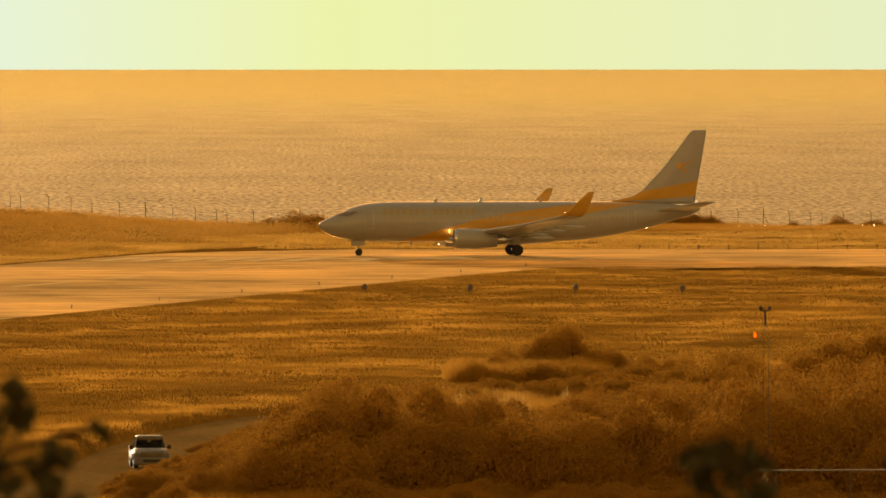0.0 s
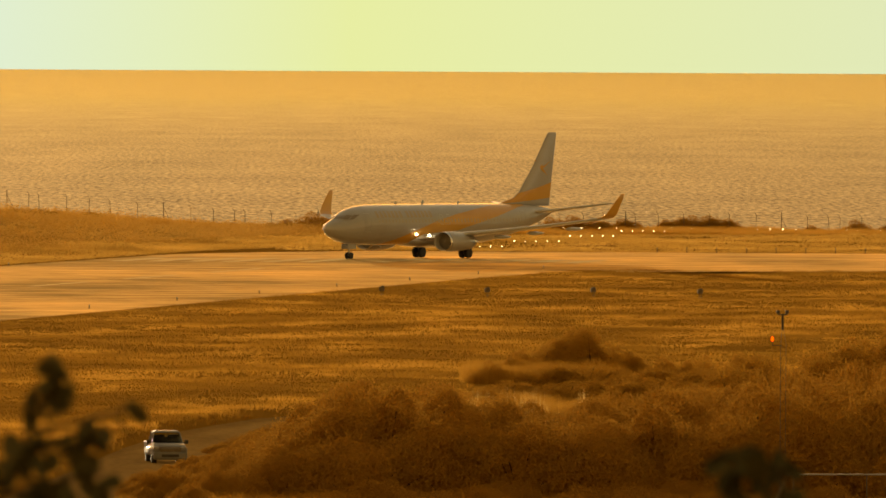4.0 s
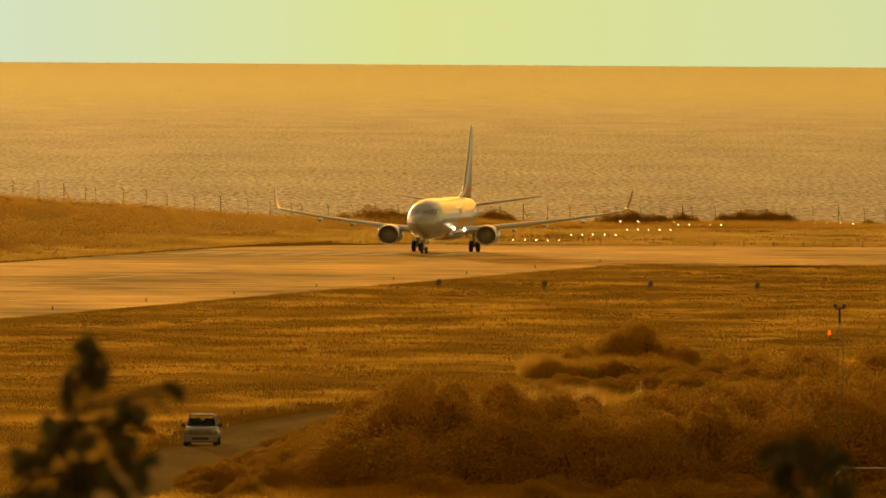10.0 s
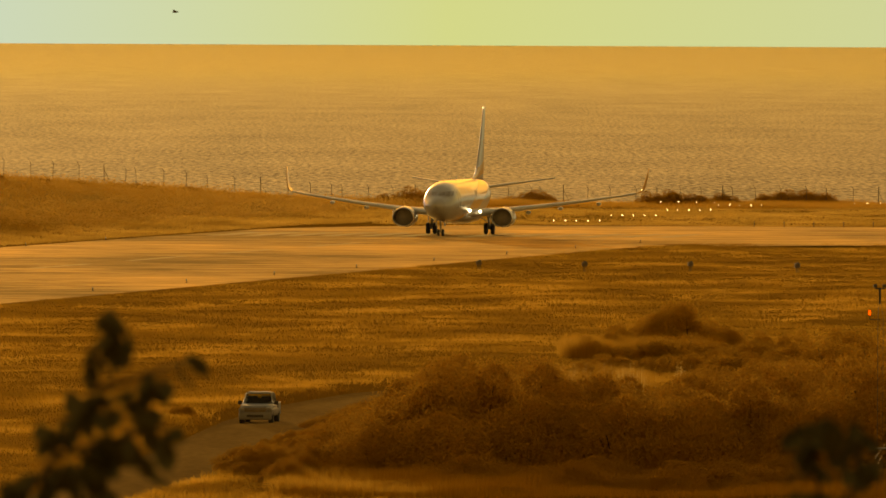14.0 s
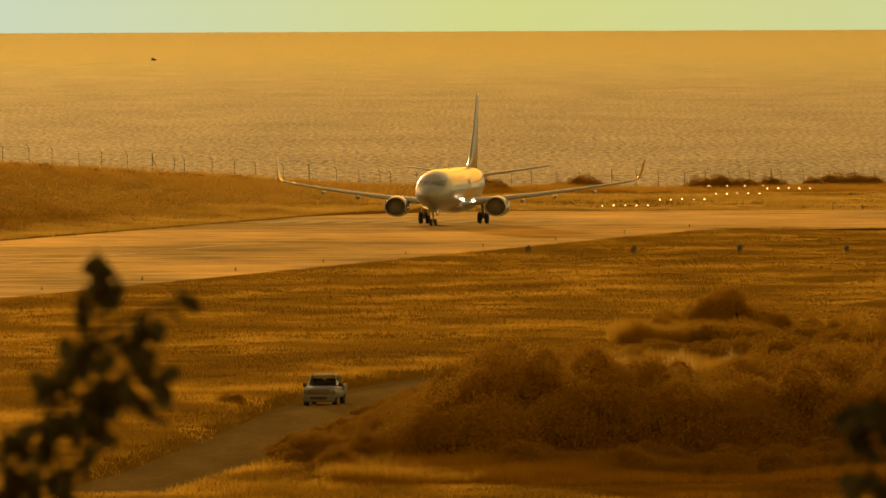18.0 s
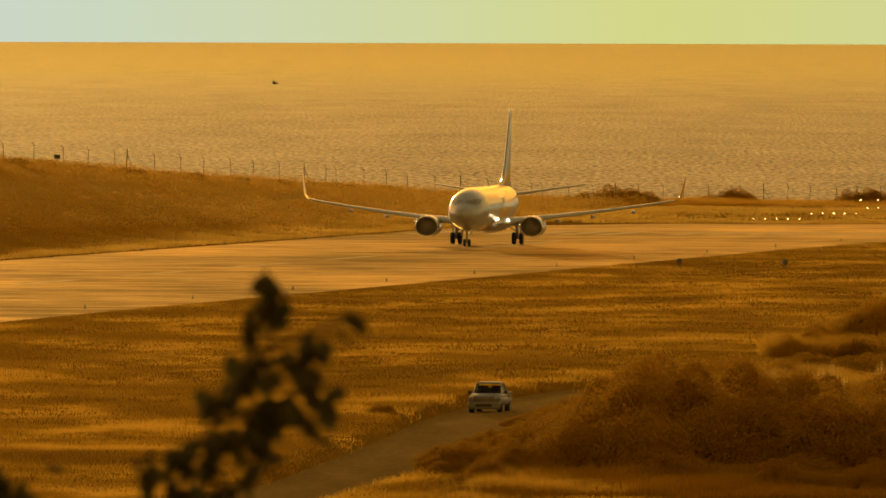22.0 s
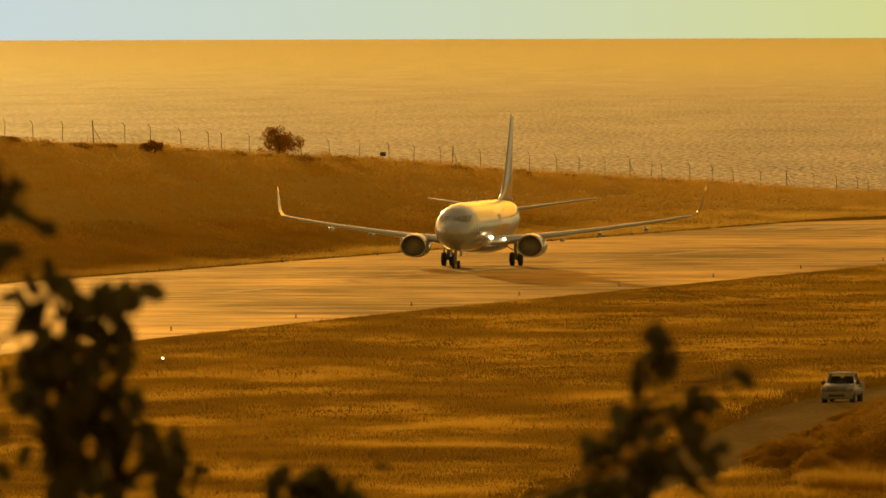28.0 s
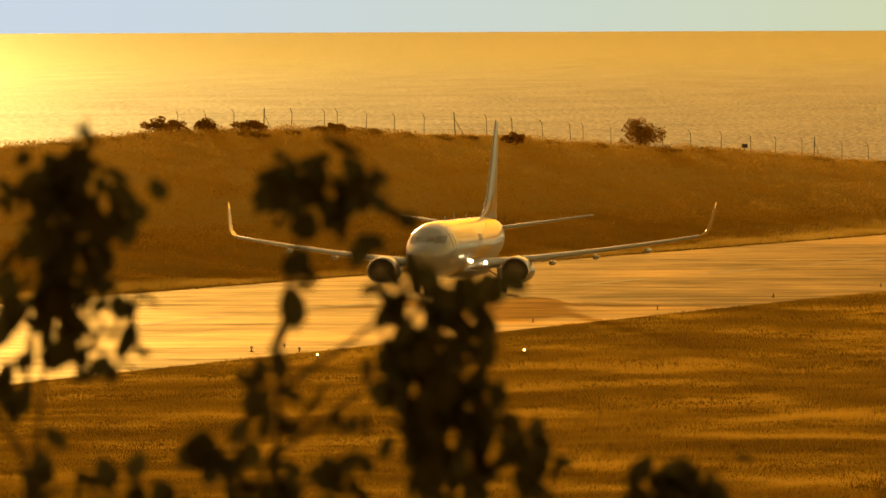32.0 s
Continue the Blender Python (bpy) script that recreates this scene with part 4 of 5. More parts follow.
def bushes():
    rng = random.Random(11)
    kinds = [bush_kind(s, 6.0, 3.0, 46000, 0.055, M_LEAF, "dense dark thorny bush in dry grass, lit from behind") for s in (3, 4, 5, 6)]
    kinds += [bush_kind(s, 6.0, 3.0, 24000, 0.07, M_HAZED_LEAF, "twiggy brown shrub in tall weeds, leaves lightened for haze, lit from behind") for s in (7, 8)]
    used = set()

    def put(u, y, height, width, turn, dry=False):
        # dry picks the two kinds with haze-lightened leaves.
        k = rng.randrange(4, 6) if dry else rng.randrange(4)
        m = stand(None, u, y, 1.2 * width / 6.0, 1.25 * height / 3.0, turn)
        if k not in used:
            used.add(k)
            kinds[k].matrix_basis = m
        else:
            copy_thing(kinds[k], m @ Matrix.Diagonal((*(1.0 / c for c in kinds[k].scale), 1)))
    # the large thicket beside the track
    for row, (y, lift) in enumerate(((846, 0), (832, 2), (820, 4), (809, 8), (800, 14), (792, 28), (785, 62))):
        u = -400 + row * 20
        while u < 1120:
            top = lerp(u, SIL_U, SIL_V) + lift * smooth01((u + 420) / 260.0) + rng.uniform(0, 14)
            x, yy, z = place(u, y)
            h = EYE[2] - (top + 80) / F * y - z
            if h > 0.3 and u / F * y > road_x(y) + 3.6:
                w = min(6.5, max(2.0, h * 1.7))
                put(u, y + rng.uniform(-6, 6), h, w, rng.uniform(0, 360))
                u += w / y * F * rng.uniform(0.42, 0.6)
            else:
                u += 45
    for y, u0 in ((774, 60), (766, 240)):
        u = u0
        while u < 1120:
            w = rng.uniform(3.0, 5.0)
            put(u, y + rng.uniform(-5, 5), rng.uniform(0.7, 1.3), w, rng.uniform(0, 360))
            u += w / y * F * rng.uniform(0.5, 0.8)
    # Low bushes added to darken the strip of shaded grass before the thicket.
    for y, u0 in ((783, -330), (771, -300), (758, -280)):
        u = u0
        while u < 250:
            w = rng.uniform(2.4, 4.5)
            put(u, y + rng.uniform(-5, 5), rng.uniform(0.25, 0.6), w, rng.uniform(0, 360))
            u += w / y * F * rng.uniform(0.6, 1.3)
    for k in range(26):
        y = 792 + 5.2 * k
        x = road_x(y) + rng.uniform(4.2, 7.5)
        put(x / y * F, y, rng.uniform(0.5, 1.1), rng.uniform(2.4, 3.8), rng.uniform(0, 360))
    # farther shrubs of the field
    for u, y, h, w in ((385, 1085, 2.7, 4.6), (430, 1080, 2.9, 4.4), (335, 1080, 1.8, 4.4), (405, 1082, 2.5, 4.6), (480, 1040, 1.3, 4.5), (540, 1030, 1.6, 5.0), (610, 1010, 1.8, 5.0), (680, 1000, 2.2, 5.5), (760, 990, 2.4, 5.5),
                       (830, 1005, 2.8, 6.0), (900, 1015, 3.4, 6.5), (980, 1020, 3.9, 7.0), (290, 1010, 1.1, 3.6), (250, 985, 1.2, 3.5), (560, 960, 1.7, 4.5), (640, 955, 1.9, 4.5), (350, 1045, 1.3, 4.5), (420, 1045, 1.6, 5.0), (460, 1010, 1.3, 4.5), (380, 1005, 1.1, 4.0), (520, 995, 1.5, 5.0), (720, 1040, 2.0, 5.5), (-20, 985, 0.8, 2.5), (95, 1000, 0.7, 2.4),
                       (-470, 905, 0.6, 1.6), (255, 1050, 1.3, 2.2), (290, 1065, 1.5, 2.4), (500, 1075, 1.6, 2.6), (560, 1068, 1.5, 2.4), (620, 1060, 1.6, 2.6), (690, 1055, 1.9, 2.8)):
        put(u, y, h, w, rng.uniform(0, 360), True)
    # shore and dune shrubs
    for u, y, h, w in ((560, 1935, 1.2, 3.0), (600, 1938, 1.7, 4.0), (635, 1940, 1.75, 4.4), (668, 1938, 1.4, 3.4), (150, 1930, 1.6, 3.6), (175, 1932, 1.4, 3.0), (110, 1935, 0.9, 3.0), (360, 1930, 1.5, 3.4), (400, 1932, 1.7, 4.0), (440, 1932, 1.3, 3.4), (490, 1935, 1.3, 4.0),
                       (-90, 1915, 1.5, 5.0), (-60, 1912, 2.0, 4.0), (-30, 1918, 1.7, 4.0), (-5, 1915, 1.3, 4.0), (820, 1940, 0.9, 3.0), (900, 1940, 1.5, 4.0), (960, 1938, 1.2, 3.4), (-140, 1910, 1.0, 3.6)):
        put(u, y, 1.0 * h, w, rng.uniform(0, 360), True)
    for k in range(34):
        u = -2450 + 66 * k + rng.uniform(-14, 14)
        put(u, ridge_y(u / F) + rng.uniform(-8, 4), rng.uniform(0.3, 0.6), rng.uniform(2.0, 4.0), rng.uniform(0, 360), True)


bushes()


def small_tree(u, y, h, w, seed, label):
    rng = random.Random(seed)
    x, y, z = place(u, y)
    ob = thing("tree", label, "tree", at=pose(x, y, z - 0.1))
    bm = bmesh.new()
    tube(bm, (0, 0, 0), (0.1, 0, h * 0.45), 0.13, 0.09, 7)
    lumps = []
    for k in range(13):
        ang = rng.uniform(0, math.tau)
        r = w / 2 * math.sqrt(rng.random())
        tip = (r * math.cos(ang), r * math.sin(ang) * 0.7, h * (0.98 - 0.4 * (r / (w / 2)) ** 1.5) * rng.uniform(0.8, 1.0))
        tube(bm, (0.1, 0, h * 0.4), tip, 0.06, 0.015, 5)
        lumps.append((tip[0], tip[1], tip[2] - 0.1, w * 0.1, w * 0.1, h * 0.12))
        lumps.append((tip[0] * 0.6, tip[1] * 0.6, tip[2] * 0.72, w * 0.14, w * 0.14, h * 0.1))
    for k in range(30):
        ang, r = rng.uniform(0, math.tau), w * 0.5 * rng.random()
        lumps.append((r * math.cos(ang), r * math.sin(ang), h * rng.uniform(0.2, 0.85) * (1 - 0.6 * r / w), w * 0.09, w * 0.09, h * 0.12))
    part("trunk", bm, M_BARK, ob)
    part("crown", leaf_cloud("crown", lumps, int(1500 * w), 0.1, M_LEAF, seed), M_LEAF, ob)


small_tree(-1229, 1695, 3.7, 5.0, 21, "small round windswept tree on the dune crest")
small_tree(-2075, 1500, 2.2, 4.2, 22, "sparse low windswept tree on the dune crest")
small_tree(-2000, 1505, 1.6, 2.2, 23, "sparse low windswept tree on the dune crest")
small_tree(-1925, 1515, 1.4, 3.2, 24, "sparse low windswept tree on the dune crest")
small_tree(-1770, 1540, 1.3, 2.6, 25, "sparse low windswept tree on the dune crest")
small_tree(-1452, 1600, 1.4, 2.4, 26, "low windswept tree on the dune crest")


# ---- fence along the shore ----
def fence():
    ob = thing("fence", "tall wire security fence with cranked posts along the shore", "fence")
    bm = bmesh.new()
    tube(bm, (0, 0, -0.4), (0, 0, 1.75), 0.032, n=6)
    tube(bm, (0, 0, 1.75), (-0.22, 0.0, 2.1), 0.028, n=6)
    me = mesh_of("post", bm, M_POST)
    bm = bmesh.new()
    tube(bm, (0, 0, -0.4), (0, 0, 2.2), 0.05, n=6)
    tube(bm, (0, 0, 1.6), (0.8, 0, 0.0), 0.03, n=6)
    strong = mesh_of("post", bm, M_POST)
    tops, k, u = [], 0, -2050.0
    while u < 1150:
        a = u / F
        y = ridge_y(a) + 14
        x = a * y
        z = land(x, y)
        z += max(0.0, (land(x - a * 14, y - 14) - z) * 0.7)
        p = part("post", strong if k % 7 == 3 else me, M_POST, ob)
        p.matrix_basis = pose(x, y, z, random.uniform(-2, 2), random.uniform(-3, 3), random.uniform(-20, 20))
        tops.append((x, y, z))
        u += 2.7 / y * F * (0.45 if k % 9 == 5 else random.uniform(0.85, 1.15))
        k += 1
    for h in (0.5, 1.0, 1.5, 1.75):
        bm = bmesh.new()
        for a, b in zip(tops, tops[1:]):
            tube(bm, (a[0], a[1], a[2] + h), (b[0], b[1], b[2] + h), 0.007, n=3, caps=False)
        part("wire", bm, M_POST, ob)


fence()
ob = thing("notice_board", "small dark notice board on a post by the fence", "sign", at=pose(*place(-1044, 1755)))
bm = bmesh.new()
tube(bm, (0, 0, -0.3), (0, 0, 2.3), 0.04, n=6)
part("post", bm, M_POST, ob)
bm = bmesh.new()
box(bm, 0, -0.05, 2.2, 0.6, 0.04, 0.4, 0.01)
part("board", bm, M_DARK, ob)


# ---- airfield lights ----
def edge_light():
    ob = thing("runway_light", "small stemmed runway edge light", "runway light", "runway edge lights")
    bm = bmesh.new()
    turned(bm, [(0, 0.16), (0.04, 0.16), (0.06, 0.05), (0.26, 0.04)], (0, 0, 0), 8, "Z")
    part("stem", bm, M_DARK, ob)
    bm = bmesh.new()
    turned(bm, [(0.26, 0.07), (0.3, 0.1), (0.42, 0.09), (0.47, 0.03)], (0, 0, 0), 10, "Z")
    part("lens", bm, M_LENS, ob, "clear glass lens")
    return ob


def airfield_lights():
    first = None
    for k in range(14):
        y = 1116 - 88.2 + 44.1 * k
        for x in ((-46.2 + (y - 1162) * RW_S), (-63.3 + (y - 1390) * RW_S)):
            m = pose(x, y, base_height(y)) @ Matrix.Diagonal((0.8, 0.8, 0.8, 1))
            if first is None:
                first = edge_light()
                first.matrix_basis = m
            else:
                copy_thing(first, m)
    for u, v in ((-1862, 560), (-1835, 567)):
        y = F * 22.2 / (v + 80)
        copy_thing(first, pose(u / F * y, y, land(u / F * y, y)))
    # marker posts of the taxiway
    post = thing("marker_post", "thin dark marker post at the taxiway edge", "post", "taxiway marker posts")
    bm = bmesh.new()
    tube(bm, (0, 0, -0.1), (0, 0, 0.75), 0.06, 0.05, 6)
    part("stake", bm, M_DARK, post)
    bm = bmesh.new()
    turned(bm, [(0.75, 0.09), (0.9, 0.09), (0.95, 0.02)], (0, 0, 0), 8, "Z")
    part("cap", bm, M_POST, post)
    for k in range(9):
        m = pose(31.5 + 3.05 * k, 1733.0, base_height(1733)) @ Matrix.Diagonal((0.7, 0.7, 0.6, 1))
        if k == 0:
            post.matrix_basis = m
        else:
            copy_thing(post, pose(*m.translation))
    # slope indicator boxes
    unit = thing("approach_slope_light", "dark slope indicator box on short legs in the grass", "airfield light", "slope indicator boxes")
    bm = bmesh.new()
    box(bm, 0, 0, 0.62, 0.46, 0.9, 0.36, 0.05)
    part("housing", bm, M_POST, unit)
    for dx, dy in ((-0.22, -0.4), (0.22, -0.4), (0, 0.4)):
        bm = bmesh.new()
        tube(bm, (dx * 0.5, dy, -0.1), (dx * 0.5, dy, 0.46), 0.022, n=6)
        part("leg", bm, M_DARK, unit)
    bm = bmesh.new()
    box(bm, 0.05, -0.2, 0.83, 0.22, 0.3, 0.1, 0.03)
    part("aiming_cover", bm, M_DARK, unit)
    for k, (x, y) in enumerate(((2.7, 1410), (11.5, 1409), (20.3, 1408), (29.2, 1408))):
        m = pose(x, y, land(x, y))
        if k == 0:
            unit.matrix_basis = m
        else:
            copy_thing(unit, m)
    # approach light bars
    lamp = thing("approach_light", "glowing approach light on a short mast", "approach light", "approach light bars")
    bm = bmesh.new()
    tube(bm, (0, 0, -0.2), (0, 0, 0.55), 0.03, n=6)
    part("mast", bm, M_DARK, lamp)
    bm = bmesh.new()
    turned(bm, [(-0.1, 0.045), (-0.05, 0.07), (0.1, 0.06), (0.15, 0.02)], (0, 0, 0.6), 10, "Y")
    part("housing", bm, M_DARK, lamp)
    bm = bmesh.new()
    turned(bm, [(-0.13, 0.015), (-0.12, 0.035), (-0.1, 0.045)], (0, 0, 0.6), 12, "Y")
    part("lens", bm, M_LAMP, lamp, "glowing lens")
    n = 0
    for u0, u1, v, c in ((189, 270, 309, 5), (291, 370, 299, 5), (390, 467, 289, 5), (481, 557, 280, 5), (378, 473, 275, 4), (570, 606, 275, 2), (698, 790, 276, 5), (880, 960, 276, 5)):
        for k in range(c):
            u = u0 + (u1 - u0) * k / (c - 1)
            y = 22.85 * F / (v + 80)
            x = u / F * y
            z = EYE[2] - (v + 80) / F * y - 0.6
            m = pose(x, y, z)
            if n == 0:
                lamp.matrix_basis = m
            else:
                copy_thing(lamp, m)
            n += 1
    # two lit field lamps
    fl = thing("field_lamp", "small lit lamp on a peg in the grass", "field lamp", "field lamps")
    bm = bmesh.new()
    tube(bm, (0, 0, -0.1), (0, 0, 0.4), 0.03, n=6)
    part("peg", bm, M_DARK, fl)
    bm = bmesh.new()
    bmesh.ops.create_icosphere(bm, subdivisions=2, radius=0.06, matrix=Matrix.Translation((0, 0, 0.46)))
    part("bulb", bm, M_LAMP, fl, "glowing bulb")
    for k, (u, v) in enumerate(((-1435.7, 574), (-1803, 580))):
        y = F * 22.0 / (v + 80)
        m = pose(u / F * y, y, land(u / F * y, y))
        if k == 0:
            fl.matrix_basis = m
        else:
            copy_thing(fl, m)


airfield_lights()


# ---- mast in the thicket ----
def weather_mast():
    x, y, z = place(767, 756)
    ob = thing("weather_mast", "slim metal mast with twin sensor heads and a red lamp", "mast", at=pose(x, y, z))
    top = EYE[2] - (422 + 80) / F * 756 - z
    bm = bmesh.new()
    for k in range(3):
        a = k * math.tau / 3
        c, s = 0.16 * math.cos(a), 0.16 * math.sin(a)
        tube(bm, (c, s, -0.3), (c, s, top - 1.4), 0.013, n=5)
        tube(bm, (c, s, top - 1.4), (c * 0.2, s * 0.2, top - 0.7), 0.013, n=5)
    for k in range(24):
        h = 0.4 + k * (top - 1.2) / 24
        a, b = k * math.tau / 3, (k + 1) * math.tau / 3
        if h < top - 1.8:
            tube(bm, (0.16 * math.cos(a), 0.16 * math.sin(a), h), (0.16 * math.cos(b), 0.16 * math.sin(b), h + 0.36), 0.007, n=4)
    part("pole", bm, M_POST, ob)
    bm = bmesh.new()
    tube(bm, (0, 0, top - 0.8), (0, 0, top - 0.1), 0.05, n=6)
    tube(bm, (-0.22, 0, top - 0.12), (0.22, 0, top - 0.12), 0.035, n=6)
    part("crossarm", bm, M_DARK, ob)
    for s in (-1, 1):
        bm = bmesh.new()
        box(bm, s * 0.2, 0, top, 0.16, 0.2, 0.16, 0.03)
        part("sensor", bm, M_DARK, ob)
    bm = bmesh.new()
    tube(bm, (0, 0, top - 1.5), (-0.45, 0, top - 1.5), 0.018, n=5)
    tube(bm, (-0.45, 0, top - 1.5), (-0.45, 0, top - 1.3), 0.02, n=5)
    part("bracket", bm, M_DARK, ob)
    bm = bmesh.new()
    turned(bm, [(top - 1.3, 0.05), (top - 1.16, 0.05), (top - 1.1, 0.02)], (-0.45, 0, 0), 10, "Z")
    part("red_lamp", bm, M_RED, ob, "small red obstruction lamp")


weather_mast()


def boom_gate():
    x, y, z = place(764, 760)
    ob = thing("boom", "pale horizontal pipe on posts beside the mast", "pipe", at=pose(x, y, z))
    bm = bmesh.new()
    tube(bm, (-0.4, 0, 1.95), (7.5, 0, 1.98), 0.045, n=8)
    part("pipe", bm, M_LENS, ob, "pale painted pipe", True)
    for dx in (0.6, 3.9, 7.2):
        bm = bmesh.new()
        tube(bm, (dx, 0.05, -0.3), (dx, 0.05, 1.93), 0.03, n=6)
        part("post", bm, M_POST, ob)
    for a, b in (((-0.1, 0, 1.5), (0.35, 0, 2.15)), ((-0.15, 0, 0.9), (0.2, 0, 1.6))):
        bm = bmesh.new()
        tube(bm, a, b, 0.014, n=5)
        part("stay", bm, M_METAL, ob)


boom_gate()


# ---- pickup: origin on the ground, nose towards -y ----
TRUCK_WHEELS = []


def pickup():
    ob = thing("pickup_truck", "white double-cab pickup on the dirt track", "pickup truck")
    bm = bmesh.new()
    box(bm, 0, 0.15, 0.72, 1.8, 4.9, 0.46, 0.1)
    loft(bm, [[(-0.8, -2.42, 0.7), (0.8, -2.42, 0.7), (0.8, -2.38, 0.96), (-0.8, -2.38, 0.96)],
              [(-0.84, -2.2, 0.6), (0.84, -2.2, 0.6), (0.8, -2.15, 1.06), (-0.8, -2.15, 1.06)],
              [(-0.87, -1.7, 0.6), (0.87, -1.7, 0.6), (0.8, -1.65, 1.13), (-0.8, -1.65, 1.13)],
              [(-0.87, -1.0, 0.6), (0.87, -1.0, 0.6), (0.82, -1.0, 1.16), (-0.82, -1.0, 1.16)]])
    body = part("body", bm, M_TRUCK, ob, "white painted body", True)
    bm = bmesh.new()
    loft(bm, [[(-0.86, -1.2, 1.0), (0.86, -1.2, 1.0), (0.87, 1.05, 1.0), (-0.87, 1.05, 1.0)],
              [(-0.82, -1.08, 1.1), (0.82, -1.08, 1.1), (0.83, 1.0, 1.1), (-0.83, 1.0, 1.1)]])
    part("cab_waist", bm, M_TRUCK, body)
    bm = bmesh.new()
    loft(bm, [[(-0.69, -0.34, 1.66), (0.69, -0.34, 1.66), (0.69, 0.82, 1.66), (-0.69, 0.82, 1.66)], [(-0.67, -0.3, 1.72), (0.67, -0.3, 1.72), (0.67, 0.8, 1.72), (-0.67, 0.8, 1.72)],
              [(-0.55, -0.1, 1.77), (0.55, -0.1, 1.77), (0.55, 0.65, 1.77), (-0.55, 0.65, 1.77)]])
    part("roof", bm, M_TRUCK, body)
    for s in (-1, 1):
        for p, q, r in (((0.8, -1.06, 1.08), (0.66, -0.3, 1.7), 0.032), ((0.82, 0.1, 1.08), (0.68, 0.15, 1.7), 0.04), ((0.82, 0.98, 1.08), (0.67, 0.8, 1.7), 0.05)):
            bm = bmesh.new()
            tube(bm, (s * p[0], p[1], p[2]), (s * q[0], q[1], q[2]), r, n=6)
            part("pillar", bm, M_TRUCK, body)
        bm = bmesh.new()
        loft(bm, [[(s * 0.79, -0.92, 1.2), (s * 0.79, 0.95, 1.2), (s * 0.77, 0.95, 1.2), (s * 0.77, -0.92, 1.2)], [(s * 0.655, -0.3, 1.68), (s * 0.655, 0.78, 1.68), (s * 0.635, 0.78, 1.68), (s * 0.635, -0.3, 1.68)]])
        part("side_window", bm, M_CLEAR, body)
        bm = bmesh.new()
        box(bm, s * 0.98, -0.8, 1.2, 0.2, 0.1, 0.2, 0.03)
        tube(bm, (s * 0.8, -0.8, 1.15), (s * 0.95, -0.8, 1.18), 0.025, n=5)
        part("mirror", bm, M_DARK, body, "black door mirror")
        bm = bmesh.new()
        box(bm, s * 0.7, -2.33, 0.93, 0.28, 0.16, 0.15, 0.05, Matrix.Rotation(s * 0.35, 4, "Z"))
        part("headlight", bm, M_LENS, body, "clear headlight")
        bm = bmesh.new()
        box(bm, s * 0.86, 1.85, 1.02, 0.1, 1.5, 0.34, 0.04)
        part("bed_side", bm, M_TRUCK, body)
        bm = bmesh.new()
        box(bm, s * 0.62, -2.42, 0.56, 0.22, 0.06, 0.1, 0.03)
        part("fog_lamp", bm, M_LENS, body)
    bm = bmesh.new()
    loft(bm, [[(-0.78, -1.06, 1.1), (0.78, -1.06, 1.1), (0.78, -1.03, 1.1), (-0.78, -1.03, 1.1)], [(-0.64, -0.33, 1.69), (0.64, -0.33, 1.69), (0.64, -0.3, 1.69), (-0.64, -0.3, 1.69)]])
    part("windscreen", bm, M_CLEAR, body, "clear windscreen")
    bm = bmesh.new()
    loft(bm, [[(-0.72, 1.0, 1.2), (0.72, 1.0, 1.2), (0.72, 1.02, 1.2), (-0.72, 1.02, 1.2)], [(-0.6, 0.82, 1.67), (0.6, 0.82, 1.67), (0.6, 0.84, 1.67), (-0.6, 0.84, 1.67)]])
    part("rear_window", bm, M_CLEAR, body)
    bm = bmesh.new()
    box(bm, 0, -0.1, 1.15, 1.4, 0.3, 0.16, 0.04)
    box(bm, -0.38, 0.15, 1.22, 0.6, 0.14, 0.66, 0.05)
    box(bm, 0.38, 0.15, 1.22, 0.6, 0.14, 0.66, 0.05)
    box(bm, 0.0, 0.15, 1.12, 0.4, 0.14, 0.62, 0.03)
    part("seat", bm, M_DARK, body)
    bm = bmesh.new()
    box(bm, 0, -2.38, 0.84, 1.16, 0.1, 0.24, 0.05)
    part("grille", bm, M_POST, body, "dark grille with a chrome bar")
    bm = bmesh.new()
    box(bm, 0, -2.44, 0.88, 1.0, 0.03, 0.035, 0.012)
    part("grille_bar", bm, M_TRUCK, body)
    bm = bmesh.new()
    box(bm, 0, -2.34, 0.52, 1.78, 0.26, 0.42, 0.1)
    part("bumper", bm, M_TRUCK, body)
    bm = bmesh.new()
    box(bm, 0, -2.47, 0.52, 0.9, 0.03, 0.14, 0.02)
    part("lower_intake", bm, M_DARK, body)
    bm = bmesh.new()
    box(bm, 0, 2.58, 1.0, 1.7, 0.1, 0.4, 0.03)
    part("tailgate", bm, M_TRUCK, body)
    for s in (-1, 1):
        for y in (-1.55, 1.6):
            bm = bmesh.new()
            turned(bm, [(-0.12, 0.2), (-0.12, 0.34), (-0.08, 0.375), (0.08, 0.375), (0.12, 0.34), (0.12, 0.2)], (0, 0, 0), 20, "X")
            w = part("wheel", bm, M_TYRE, ob, "black tyre", True)
            bm = bmesh.new()
            turned(bm, [(-0.1, 0.04), (-0.1, 0.21), (0.1, 0.21), (0.1, 0.04)], (0, 0, 0), 12, "X")
            part("rim", bm, M_WING, w)
            w.matrix_basis = pose(s * 0.78, y, 0.375)
            TRUCK_WHEELS.append((w, 0.375))
    return ob


truck = pickup()


